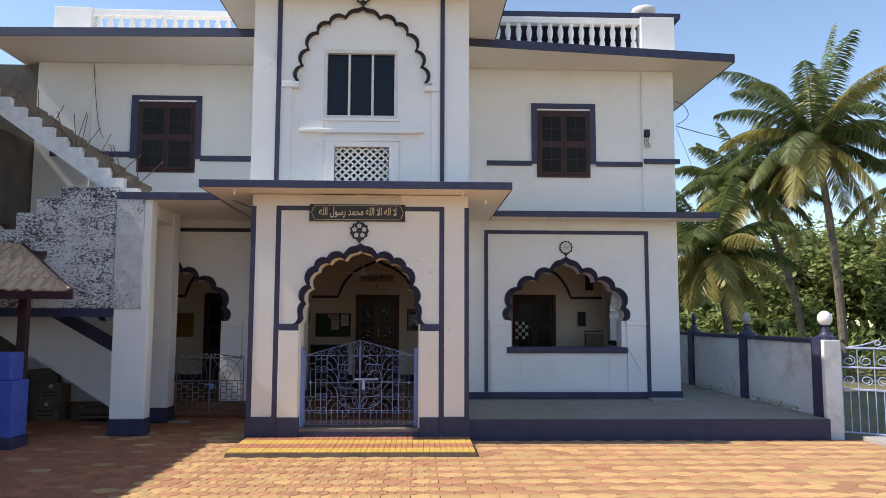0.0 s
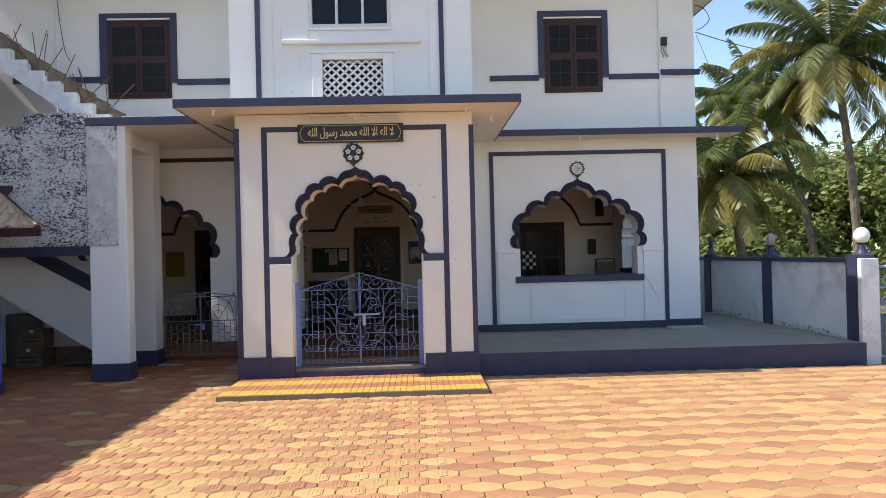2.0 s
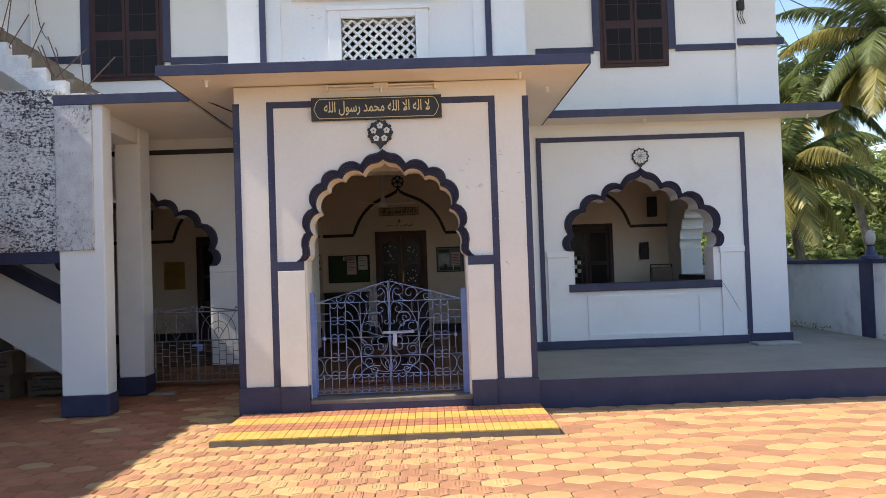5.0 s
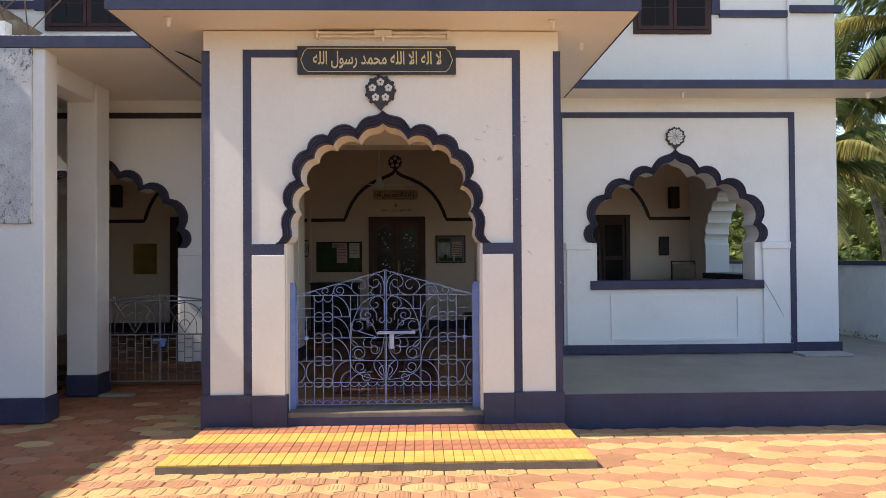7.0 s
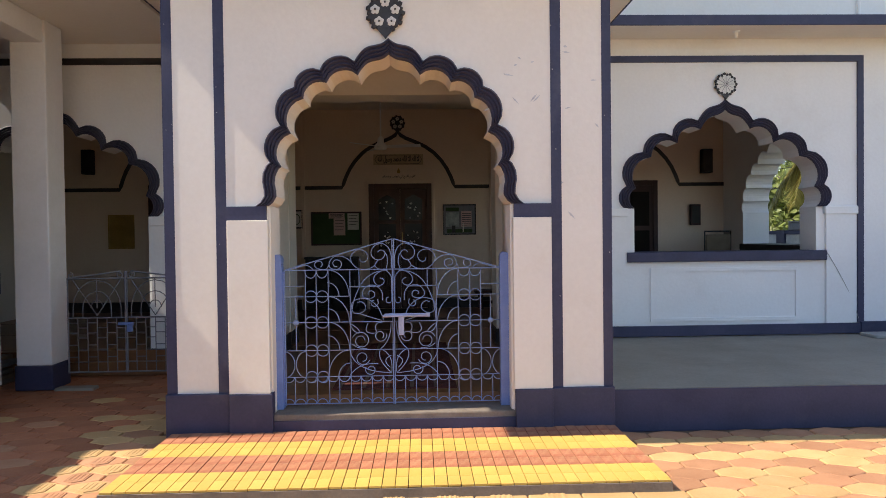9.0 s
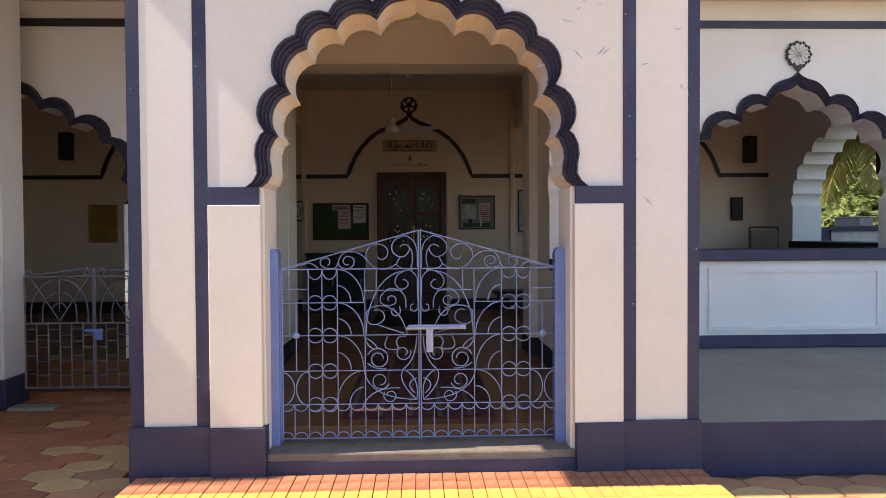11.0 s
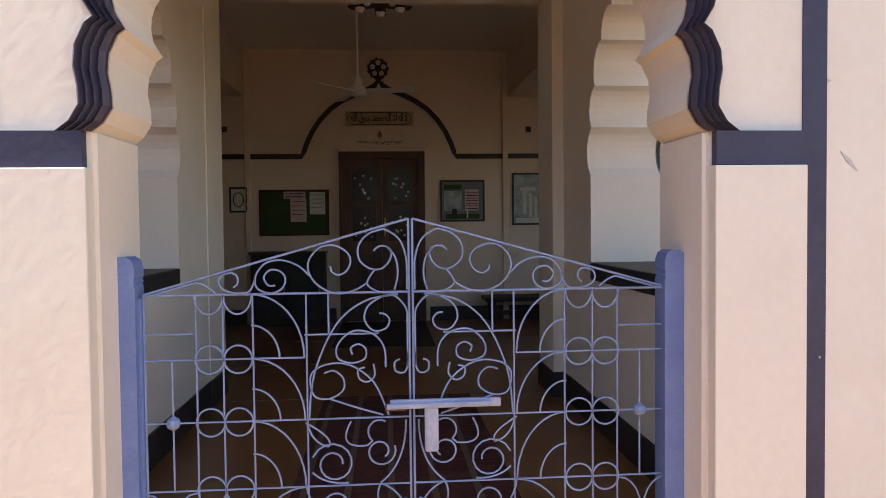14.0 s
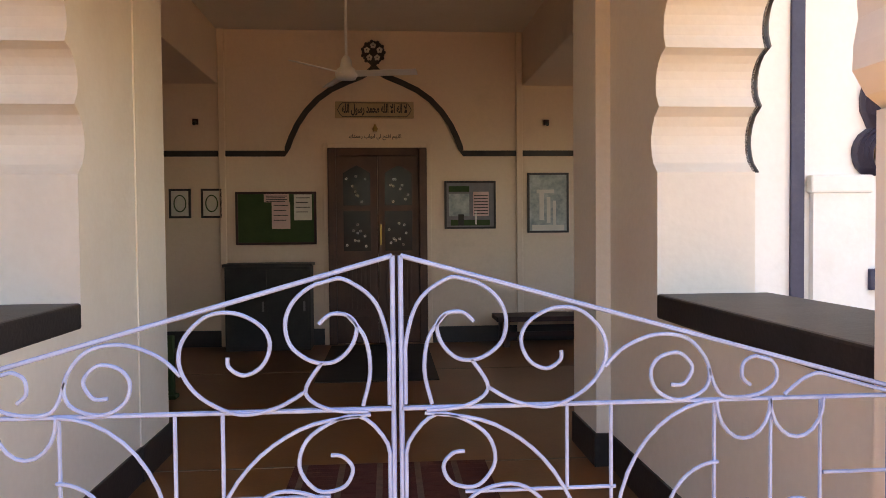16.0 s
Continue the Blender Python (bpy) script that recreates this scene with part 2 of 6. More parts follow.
def lathe(bm, profile, at=(0, 0, 0), n=16):
    """A turned shape from (radius, z) pairs."""
    rows = [[bm.verts.new((at[0] + r * math.cos(2 * math.pi * k / n), at[1] + r * math.sin(2 * math.pi * k / n), at[2] + z)) for k in range(n)] for r, z in profile]
    for a, b in zip(rows, rows[1:]):
        for k in range(n):
            bm.faces.new((a[k], a[(k + 1) % n], b[(k + 1) % n], b[k]))
    bm.faces.new(rows[0][::-1])
    bm.faces.new(rows[-1])
    return bm


def smooth(ob):
    for p in ob.data.polygons:
        p.use_smooth = True
    return ob


def part(name, bm, mat, parent=None, label=""):
    me = bpy.data.meshes.new(name)
    bm.to_mesh(me)
    bm.free()
    me.materials.append(mat)
    ob = new(name, me)
    ob.parent = parent
    if label:
        ob["label"] = label
    return ob


def thing(name, label, category, at=(0, 0, 0), group="", kind=""):
    ob = new(name)
    ob.location = at
    return tagged(ob, label, category, group, kind)


def box(bm, x0, x1, y0, y1, z0, z1, bevel=0.0):
    r = bmesh.ops.create_cube(bm, size=1.0)["verts"]
    for v in r:
        v.co = Vector(((x0 + x1) / 2 + v.co.x * (x1 - x0), (y0 + y1) / 2 + v.co.y * (y1 - y0), (z0 + z1) / 2 + v.co.z * (z1 - z0)))
    if bevel:
        bmesh.ops.bevel(bm, geom=list({e for v in r for e in v.link_edges}), offset=bevel, segments=2, affect="EDGES", profile=0.5)
    return bm


def boxes(*rows, bevel=0.0):
    bm = bmesh.new()
    for r in rows:
        box(bm, *r, bevel=bevel)
    return bm


def prism(bm, pts, d0, d1, axis="y"):
    """Extrudes a closed outline of (u, z) points between two depths, along y or along x."""
    def at(p, d):
        return (p[0], d, p[1]) if axis == "y" else (d, p[0], p[1])
    a = [bm.verts.new(at(p, d0)) for p in pts]
    b = [bm.verts.new(at(p, d1)) for p in pts]
    n = len(pts)
    fs = [bm.faces.new(a), bm.faces.new(b[::-1])]
    for i in range(n):
        fs.append(bm.faces.new((a[i], b[i], b[(i + 1) % n], a[(i + 1) % n])))
    bmesh.ops.recalc_face_normals(bm, faces=fs)
    bmesh.ops.triangulate(bm, faces=fs[:2])
    return bm


def arc(p, q, bulge, n=7):
    """Points from p towards q on an arc that bulges to the left of the way by bulge times the chord."""
    d = Vector((q[0] - p[0], q[1] - p[1]))
    nrm = Vector((-d.y, d.x))
    out = []
    for i in range(n):
        t = i / n
        h = bulge * (1 - (2 * t - 1) ** 2) ** 0.75
        out.append((p[0] + d.x * t + nrm.x * h, p[1] + d.y * t + nrm.y * h))
    return out


def scallop(cx, z0, cusps, apex, k=1.0, n=7):
    """The left-to-right outline of a cusped arch: cusps up the left side as (dx, dz) from the springing's middle, and the apex's height. The porch arch flares out at its feet."""
    foot = cusps is PORCH
    left = []
    for p, q in zip(cusps, cusps[1:]):
        if foot and p == cusps[0]:
            d, r = q[0] - p[0], q[1] - p[1]
            left += [p, (p[0] + 0.34 * d, 0.09 * r), (p[0] + 0.60 * d, 0.24 * r), (p[0] + 0.58 * d, 0.40 * r), (p[0] + 0.49 * d, 0.57 * r), (p[0] + 0.54 * d, 0.76 * r), (p[0] + 0.78 * d, 0.94 * r)]
        else:
            left += arc(p, q, 0.27 if foot else 0.30, n)
    p, q = cusps[-1], (0.0, apex)
    for i in range(2 * n):
        t = i / (2 * n)
        lift = 0.16 * math.sin(math.pi * t) * (1 - t) - 0.05 * math.sin(math.pi * t) * t
        left.append((p[0] + (q[0] - p[0]) * t, p[1] + (q[1] - p[1]) * t + lift * abs(p[0]) * 2.2))
    pts = left + [q] + [(-x, z) for x, z in reversed(left)]
    return [(cx + x * k, z0 + z * k) for x, z in pts]


# ---- setting ----
tagged(part("ground", boxes((-60, 7.0, -40, 120, -0.4, -0.035)), PAVING), "sand bed of the paved courtyard", "ground", kind="structure")
tagged(part("ground_beyond", boxes((7.0, 120, -40, 160, -0.4, -0.05)), EARTH), "dry grassy earth beyond the wall", "ground", kind="structure")

PCX = -0.645         # middle of the porch arch
PORCH = [(-0.972, 0), (-0.863, 0.314), (-0.784, 0.576), (-0.682, 0.852), (-0.496, 0.975), (-0.247, 1.035)]
WIDE = [(-1.14, 0), (-1.12, 0.25), (-0.93, 0.63), (-0.60, 0.80), (-0.31, 0.97)]
SIDE = [(-0.86, 0), (-0.84, 0.30), (-0.76, 0.55), (-0.62, 0.80), (-0.42, 0.95), (-0.22, 1.05)]
EAST = [(-1.33, 0), (-1.30, 0.20), (-1.20, 0.42), (-1.02, 0.64), (-0.78, 0.80), (-0.45, 0.95)]
IN = 0.905


def arch_wall(name, u0, u1, z0, z1, d0, d1, cx, spring, cusps, apex, sill, axis, mat, label, jamb=0.0):
    """A wall with a cusped opening through it; sill: the height at which the opening ends below."""
    line = scallop(cx, spring, cusps, apex, IN)
    bm = bmesh.new()
    prism(bm, [(u0, spring)] + line + [(u1, spring), (u1, z1), (u0, z1)], d0, d1, axis)
    for a, b in ((u0, line[0][0] - jamb), (line[-1][0] + jamb, u1)):
        prism(bm, [(a, sill), (b, sill), (b, spring), (a, spring)], d0, d1, axis)
    if sill > z0:
        prism(bm, [(u0, z0), (u1, z0), (u1, sill), (u0, sill)], d0, d1, axis)
    return tagged(part(name, bm, mat), label, "wall", kind="structure")


def arch_trim(name, parent, cx, spring, cusps, apex, d0, d1, axis, mat=None, ribs=4, k0=IN, k1=1.0):
    """The ribbed dark moulding round a cusped opening."""
    bm = bmesh.new()
    ks = [k0 + (k1 - k0) * i / ribs for i in range(ribs + 1)]
    for i in range(ribs):
        a = scallop(cx, spring, cusps, apex, ks[i])
        b = scallop(cx, spring, cusps, apex, ks[i + 1])
        c = scallop(cx, spring, cusps, apex, (ks[i] + ks[i + 1]) / 2)
        rows = []
        for line, d in ((a, d1), (a, d0 * 0.6 + d1 * 0.4), (c, d0), (b, d0 * 0.6 + d1 * 0.4), (b, d1)):
            rows.append([bm.verts.new((u, d, z) if axis == "y" else (d, u, z)) for u, z in line])
        for r, s in zip(rows, rows[1:]):
            for j in range(len(r) - 1):
                bm.faces.new((r[j], r[j + 1], s[j + 1], s[j]))
    bmesh.ops.recalc_face_normals(bm, faces=bm.faces)
    return part(name, bm, mat or PLUM, parent)


def strips(name, parent, mat, *rows, bevel=0.0):
    """Painted or raised strips, each a mesh of its own."""
    for r in rows:
        part(name, boxes(r, bevel=bevel), mat, parent)


# porch front
w = arch_wall("wall_porch_front", -2.25, 0.95, 0.0, 3.6, 10.52, 10.86, PCX, 1.68, PORCH, 1.20, 0.0, "y", CREAM, "cream painted porch front wall with a cusped arch", 0.0)
arch_trim("arch_moulding", w, PCX, 1.68, PORCH, 1.20, 10.485, 10.53, "y")
strips("corner_stripe", w, NAVY, (-2.268, -2.195, 10.517, 10.56, 0.335, 3.42), (0.90, 0.968, 10.517, 10.56, 0.335, 3.42))
strips("frame_stripe", w, NAVY, (-1.90, -1.825, 10.515, 10.53, 0.335, 3.36), (0.525, 0.60, 10.515, 10.53, 0.335, 3.36), (-1.90, 0.60, 10.515, 10.53, 3.36, 3.43))
strips("springing_band", w, NAVY, (-1.825, -1.537, 10.488, 10.53, 1.582, 1.68), (0.247, 0.525, 10.488, 10.53, 1.582, 1.68))
strips("dado_panel", w, CREAM, (-1.815, -1.523, 10.47, 10.53, 0.335, 1.579), (0.236, 0.515, 10.47, 10.53, 0.335, 1.579), bevel=0.004)
strips("base_band", w, NAVY, (-2.275, -1.815, 10.49, 10.56, 0.0, 0.335), (0.515, 0.975, 10.49, 10.56, 0.0, 0.335), (-1.815, -1.505, 10.455, 10.56, 0.0, 0.335), (0.245, 0.515, 10.455, 10.56, 0.0, 0.335), bevel=0.006)
strips("jamb", w, CREAM, (-1.60, -1.512, 10.532, 10.86, 0.0, 1.679), (0.222, 0.31, 10.532, 10.86, 0.0, 1.679))
step = tagged(part("door_step", boxes((-1.51, 0.25, 10.50, 10.80, 0.0, 0.175), bevel=0.012), STEPC), "worn cement threshold step under the gate", "step", kind="structure")
part("front_band", boxes((-1.505, 0.245, 10.488, 10.502, 0.0, 0.13)), NAVY, step)

# porch sides
for nm, x0, x1 in (("wall_porch_west", -2.25, -1.868), ("wall_porch_east", 0.475, 0.90)):
    s = arch_wall(nm, 10.86, 13.22, 0.0, 3.6, x0, x1, 11.80, 1.70, SIDE, 1.2, 1.10, "x", CREAM, "cream porch side wall with a cusped opening")
    part("sill", boxes((x0 - 0.05, x1 + 0.012, 10.93, 12.56, 1.09, 1.192) if x0 < -1 else (x0 - 0.012, x1 + 0.05, 10.93, 12.56, 1.09, 1.192), bevel=0.010), BLACK, s)
    xo, xi = (x0 - 0.03, x0 + 0.01) if x0 < -1 else (x1 + 0.03, x1 - 0.01)
    arch_trim("arch_moulding", s, 11.80, 1.70, SIDE, 1.2, xo, xi, "x", BLACK, 2)
    xs = (x1 - 0.005, x1 + 0.012) if x0 < -1 else (x0 - 0.012, x0 + 0.005)
    part("skirting", boxes((*xs, 10.90, 13.22, 0.25, 0.42)), BLACK, s)

# main front wall
R = arch_wall("wall_front_east", 0.95, 5.12, 0.3, 6.545, 13.27, 13.62, 2.99, 1.73, WIDE, 1.21, 1.16, "y", WHITE, "white front wall with a wide cusped window opening")
arch_trim("arch_moulding", R, 2.99, 1.73, WIDE, 1.21, 13.235, 13.28, "y")
strips("frame_stripe", R, NAVY, (1.45, 1.52, 13.25, 13.28, 0.42, 3.35), (4.49, 4.56, 13.25, 13.28, 0.42, 3.35), (1.45, 4.56, 13.25, 13.28, 3.35, 3.42))
strips("pilaster", R, WHITE, (1.56, 1.86, 13.235, 13.28, 0.42, 1.64), (4.12, 4.46, 13.235, 13.28, 0.42, 1.64))
strips("pilaster_cap", R, WHITE, (1.54, 1.88, 13.215, 13.28, 1.64, 1.735), (4.10, 4.48, 13.215, 13.28, 1.64, 1.735), bevel=0.012)
strips("panel_rim", R, WHITE, (2.13, 3.82, 13.25, 13.28, 1.02, 1.06), (2.13, 3.82, 13.25, 13.28, 0.46, 0.50), (2.13, 2.17, 13.25, 13.28, 0.50, 1.02), (3.78, 3.82, 13.25, 13.28, 0.50, 1.02))
part("window_sill", boxes((1.86, 4.12, 13.21, 13.66, 1.13, 1.24), bevel=0.01), NAVY, R)
strips("base_band", R, NAVY, (0.95, 4.52, 13.24, 13.28, 0.30, 0.415), (4.52, 5.14, 13.225, 13.28, 0.30, 0.43))
strips("floor_band", R, NAVY, (1.50, 2.36, 13.235, 13.28, 4.66, 4.75), (3.59, 4.49, 13.235, 13.28, 4.66, 4.75), (4.50, 5.20, 13.215, 13.28, 4.72, 4.81))
part("downpipe", tube(bmesh.new(), [(4.50, 13.25, 3.7), (4.50, 13.25, 6.54)], 0.022, 8), WHITE, R)
Lw = arch_wall("wall_front_west", -6.65, -2.25, 0.0, 6.545, 13.27, 13.62, -4.43, 1.70, WIDE, 1.21, 0.1, "y", WHITE, "white front wall with a cusped doorway")
arch_trim("arch_moulding", Lw, -4.43, 1.70, WIDE, 1.21, 13.235, 13.28, "y")
strips("frame_stripe", Lw, BLACK, (-6.3, -2.26, 13.25, 13.28, 3.35, 3.42))
strips("pilaster", Lw, WHITE, (-3.36, -3.0, 13.23, 13.28, 0.2, 1.60))
strips("pilaster_cap", Lw, WHITE, (-3.38, -2.98, 13.21, 13.28, 1.60, 1.70), bevel=0.012)
strips("base_band", Lw, NAVY, (-3.38, -2.26, 13.22, 13.28, 0.0, 0.26))
strips("floor_band", Lw, NAVY, (-6.65, -5.18, 13.235, 13.28, 4.74, 4.84), (-3.88, -2.31, 13.235, 13.28, 4.68, 4.78))
part("downpipe", tube(bmesh.new(), [(-5.9, 13.25, 3.7), (-5.9, 13.25, 6.54)], 0.022, 8), WHITE, Lw)
wc = tagged(part("wall_front_middle", boxes((-2.25, -1.86, 13.22, 13.66, 0, 3.6), (0.40, 0.95, 13.22, 13.66, 0, 3.6), (-1.86, 0.40, 13.22, 13.66, 3.0, 3.6)), CREAM), "cream lintel and piers of the inner doorway", "wall", kind="structure")
strips("skirting", wc, BLACK, (-1.95, -1.848, 13.208, 13.67, 0.25, 0.42), (0.388, 0.475, 13.208, 13.67, 0.25, 0.42))

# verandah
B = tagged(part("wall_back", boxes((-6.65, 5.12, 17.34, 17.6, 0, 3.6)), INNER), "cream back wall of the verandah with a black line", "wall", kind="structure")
strips("skirting", B, BLACK, (-6.65, -1.33, 17.325, 17.35, 0.25, 0.42), (-0.18, 4.7, 17.325, 17.35, 0.25, 0.42))
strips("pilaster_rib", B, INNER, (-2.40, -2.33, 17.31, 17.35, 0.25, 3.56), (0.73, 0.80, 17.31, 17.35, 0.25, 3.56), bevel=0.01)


def line_arch(name, cx, x0, x1, kl, kr):
    """A black painted line that runs level and rises in an ogee over a door."""
    pts = [(x0, 2.27)] if x0 < kl else []
    hw = (kr - kl) / 2
    prof = [(1.0, 0.0), (0.97, 0.06), (0.93, 0.16), (0.86, 0.30), (0.76, 0.44), (0.63, 0.57), (0.48, 0.67), (0.30, 0.75), (0.14, 0.81), (0.05, 0.86), (0.0, 0.92)]
    pts += [(cx - hw * u, 2.27 + z) for u, z in prof] + [(cx + hw * u, 2.27 + z) for u, z in prof[-2::-1]]
    if x1 > kr:
        pts.append((x1, 2.27))
    bm = bmesh.new()
    rows = []
    for i, p in enumerate(pts):
        a, b = pts[max(i - 1, 0)], pts[min(i + 1, len(pts) - 1)]
        d = Vector((b[0] - a[0], b[1] - a[1])).normalized()
        n = Vector((-d.y, d.x)) * 0.03
        rows.append([bm.verts.new((p[0] + s * n.x, y, p[1] + s * n.y)) for s, y in ((1, 17.345), (1, 17.325), (-1, 17.325), (-1, 17.345))])
    for r, s in zip(rows, rows[1:]):
        for k in range(3):
            bm.faces.new((r[k], r[k + 1], s[k + 1], s[k]))
    return part(name, bm, BLACK, B)


line_arch("wall_line", -0.78, -2.95, 2.0, -1.72, 0.16)
line_arch("wall_line", 3.0, 2.0, 4.7, 2.06, 3.95)
line_arch("wall_line", -4.55, -6.6, -2.95, -5.36, -3.74)
tagged(part("ceiling", boxes((-6.65, 5.12, 13.64, 17.4, 3.56, 3.66), (-2.2, 0.9, 10.60, 13.22, 3.40, 3.56)), CREAM), "cream painted verandah ceiling", "ceiling", kind="structure")
for x0, x1 in ((-3.1, -2.40), (0.80, 1.50)):
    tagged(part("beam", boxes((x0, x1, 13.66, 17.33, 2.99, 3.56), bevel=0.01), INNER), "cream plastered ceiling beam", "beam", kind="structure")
tagged(part("floor", boxes((-6.65, 4.75, 13.20, 17.4, 0.0, 0.25), (-1.95, 0.47, 10.80, 13.20, 0.0, 0.25), (-6.65, -2.25, 13.10, 13.20, 0.0, 0.14)), FLOOR), "ochre polished verandah floor", "floor", kind="structure")
E = arch_wall("wall_end_east", 13.62, 17.34, 0.0, 6.545, 4.70, 5.12, 15.40, 1.76, EAST, 1.2, 1.18, "x", WHITE, "white end wall with a cusped opening to the trees")
part("sill", boxes((4.64, 5.18, 14.19, 16.61, 1.17, 1.27), bevel=0.01), BLACK, E)
tagged(part("wall_end_west", boxes((-6.95, -6.65, 13.27, 17.6, 0, 6.545)), WHITE), "white end wall of the verandah", "wall", kind="structure")
tagged(part("wall_upper_back", boxes((-6.65, 5.12, 17.34, 17.6, 3.6, 6.545)), WHITE), "white rear wall of the upper storey", "wall", kind="structure")

# tower over the porch
tw = tagged(part("wall_tower", boxes((-2.30, -1.72, 10.52, 10.80, 3.71, 9.0), (0.40, 0.97, 10.52, 10.80, 3.71, 9.0), (-1.72, 0.40, 10.52, 10.80, 6.56, 9.0),
                                        (-1.72, 0.40, 10.57, 10.80, 5.86, 6.56), (-1.72, -1.24, 10.57, 10.80, 3.71, 5.86), (-0.12, 0.40, 10.57, 10.80, 3.71, 5.86), (-1.24, -0.12, 10.57, 10.80, 4.34, 4.78),
                                        (-1.24, -1.06, 10.57, 10.80, 3.71, 4.34), (-0.24, -0.12, 10.57, 10.80, 3.71, 4.34), (-1.06, -0.24, 10.57, 10.80, 3.71, 3.80),
                                        (-2.30, -2.0, 10.80, 13.3, 3.71, 9.0), (0.67, 0.97, 10.80, 13.3, 3.71, 9.0), (-2.0, 0.67, 12.6, 12.9, 3.71, 9.0)), WHITE), "white tower wall over the porch", "wall", kind="structure")
TOP = [(-0.99, 0), (-0.93, 0.26), (-0.84, 0.52), (-0.70, 0.79), (-0.52, 0.95), (-0.27, 1.04)]
line = scallop(-0.66, 5.33, TOP, 1.21, 0.96)
bm = bmesh.new()
prism(bm, [(-1.719, 5.33)] + line + [(0.399, 5.33), (0.399, 6.559), (-1.719, 6.559)], 10.525, 10.569)
part("arch_spandrel", bm, WHITE, tw)
arch_trim("arch_moulding", tw, -0.66, 5.33, TOP, 1.21, 10.495, 10.53, "y", BLACK, 2, 0.945, 1.0)
strips("stripe", tw, NAVY, (-1.945, -1.88, 10.495, 10.53, 3.73, 9.0), (0.53, 0.595, 10.495, 10.53, 3.73, 9.0))
strips("impost", tw, WHITE, (-1.86, -1.60, 10.49, 10.56, 5.24, 5.33), (0.28, 0.52, 10.49, 10.56, 5.20, 5.29), bevel=0.01)
strips("ledge", tw, WHITE, (-1.60, 0.28, 10.49, 10.60, 4.55, 4.61), (-1.60, -1.24, 10.53, 10.60, 4.61, 4.78), bevel=0.012)
strips("jali_surround", tw, WHITE, (-1.20, -1.06, 10.52, 10.60, 3.73, 4.42), (-0.24, -0.10, 10.52, 10.60, 3.73, 4.42), (-1.06, -0.24, 10.52, 10.60, 4.34, 4.42), (-1.22, -0.08, 10.50, 10.60, 4.42, 4.46), bevel=0.006)

# canopies and roof slabs
def slab(name, label, x0, x1, y0, y1, z0, z1, edges):
    s = tagged(part(name, boxes((x0, x1, y0, y1, z0, z1)), CREAM), label, "canopy", kind="structure")
    part("top_coat", boxes((x0 + 0.01, x1 - 0.01, y0 + 0.01, y1, z1, z1 + 0.012)), CONCRETE, s)
    for e in edges:
        r = {"s": (x0 - 0.015, x1 + 0.015, y0 - 0.018, y0 - 0.001, z0 - 0.004, z1 + 0.014), "w": (x0 - 0.018, x0 - 0.001, y0, y1, z0 - 0.004, z1 + 0.014),
             "e": (x1 + 0.001, x1 + 0.018, y0, y1, z0 - 0.004, z1 + 0.014)}[e]
        part("edge_band", boxes(r, bevel=0.004), NAVY, s)
    return s


slab("canopy_porch", "porch canopy slab with a navy painted edge", -2.88, 1.54, 10.0, 13.27, 3.61, 3.70, "sew")
slab("canopy_east", "window canopy slab with a navy painted edge", 1.56, 5.72, 12.74, 13.27, 3.61, 3.70, "se")
slab("canopy_west", "stained canopy slab beside the porch", -4.42, -2.90, 10.98, 13.27, 3.58, 3.68, "s")
slab("landing_slab", "cement landing slab over the stair yard", -5.4, -4.43, 11.34, 13.27, 3.48, 3.60, "")
slab("canopy_tower", "high tower canopy slab", -2.88, 1.54, 10.0, 13.3, 6.68, 6.78, "sew")


def roof_slab(name, x0, y0, x1, y1, end):
    """A flat roof whose front edge runs askew from (x0, y0) to (x1, y1), with painted bands on its edges."""
    bm = bmesh.new()
    lo = [bm.verts.new((*p, 6.55)) for p in ((x0, y0), (x1, y1), (x1, 17.6), (x0, 17.6))]
    hi = [bm.verts.new((*p, 6.68)) for p in ((x0, y0), (x1, y1), (x1, 17.6), (x0, 17.6))]
    bm.faces.new(lo[::-1])
    bm.faces.new(hi)
    for k in range(4):
        bm.faces.new((lo[k], lo[(k + 1) % 4], hi[(k + 1) % 4], hi[k]))
    r = tagged(part(name, bm, CREAM), "flat roof slab with a navy painted edge", "roof", kind="structure")
    bm = bmesh.new()
    q = [bm.verts.new((x, y + d, z)) for z in (6.542, 6.694) for x, y in ((x0, y0), (x1, y1)) for d in (-0.019, -0.001)]
    for f in ((0, 1, 3, 2), (4, 6, 7, 5), (0, 2, 6, 4), (1, 5, 7, 3), (0, 4, 5, 1), (2, 3, 7, 6)):
        bm.faces.new([q[k] for k in f])
    part("edge_band", bm, NAVY, r)
    if end:
        part("side_band", boxes((x1 + 0.001, x1 + 0.019, y1, 17.6, 6.542, 6.694)), NAVY, r)


roof_slab("roof_slab_east", 0.98, 12.10, 6.08, 12.70, True)
roof_slab("roof_slab_west", -7.3, 12.0, -2.31, 11.85, False)

# plinth, compound wall, outer shell
pl = tagged(part("plinth", boxes((0.98, 6.38, 10.62, 13.27, -0.05, 0.29), (5.12, 6.38, 13.27, 24.0, -0.05, 0.29)), PLINTHC), "grey cement plinth with a navy face", "plinth", kind="structure")
part("front_band", boxes((0.98, 6.40, 10.602, 10.618, -0.03, 0.285)), NAVY, pl)
cw = tagged(part("compound_wall", boxes((6.42, 6.58, 10.95, 30, -0.05, 1.40)), MOULDY), "mould-stained white compound wall with navy piers", "wall", kind="structure")
part("wall_cap", boxes((6.39, 6.61, 10.95, 30, 1.40, 1.47), bevel=0.008), NAVY, cw)
for y in (13.30, 15.95, 18.6, 21.2):
    part("pier", boxes((6.385, 6.62, y, y + 0.30, -0.05, 1.475)), NAVY, cw)
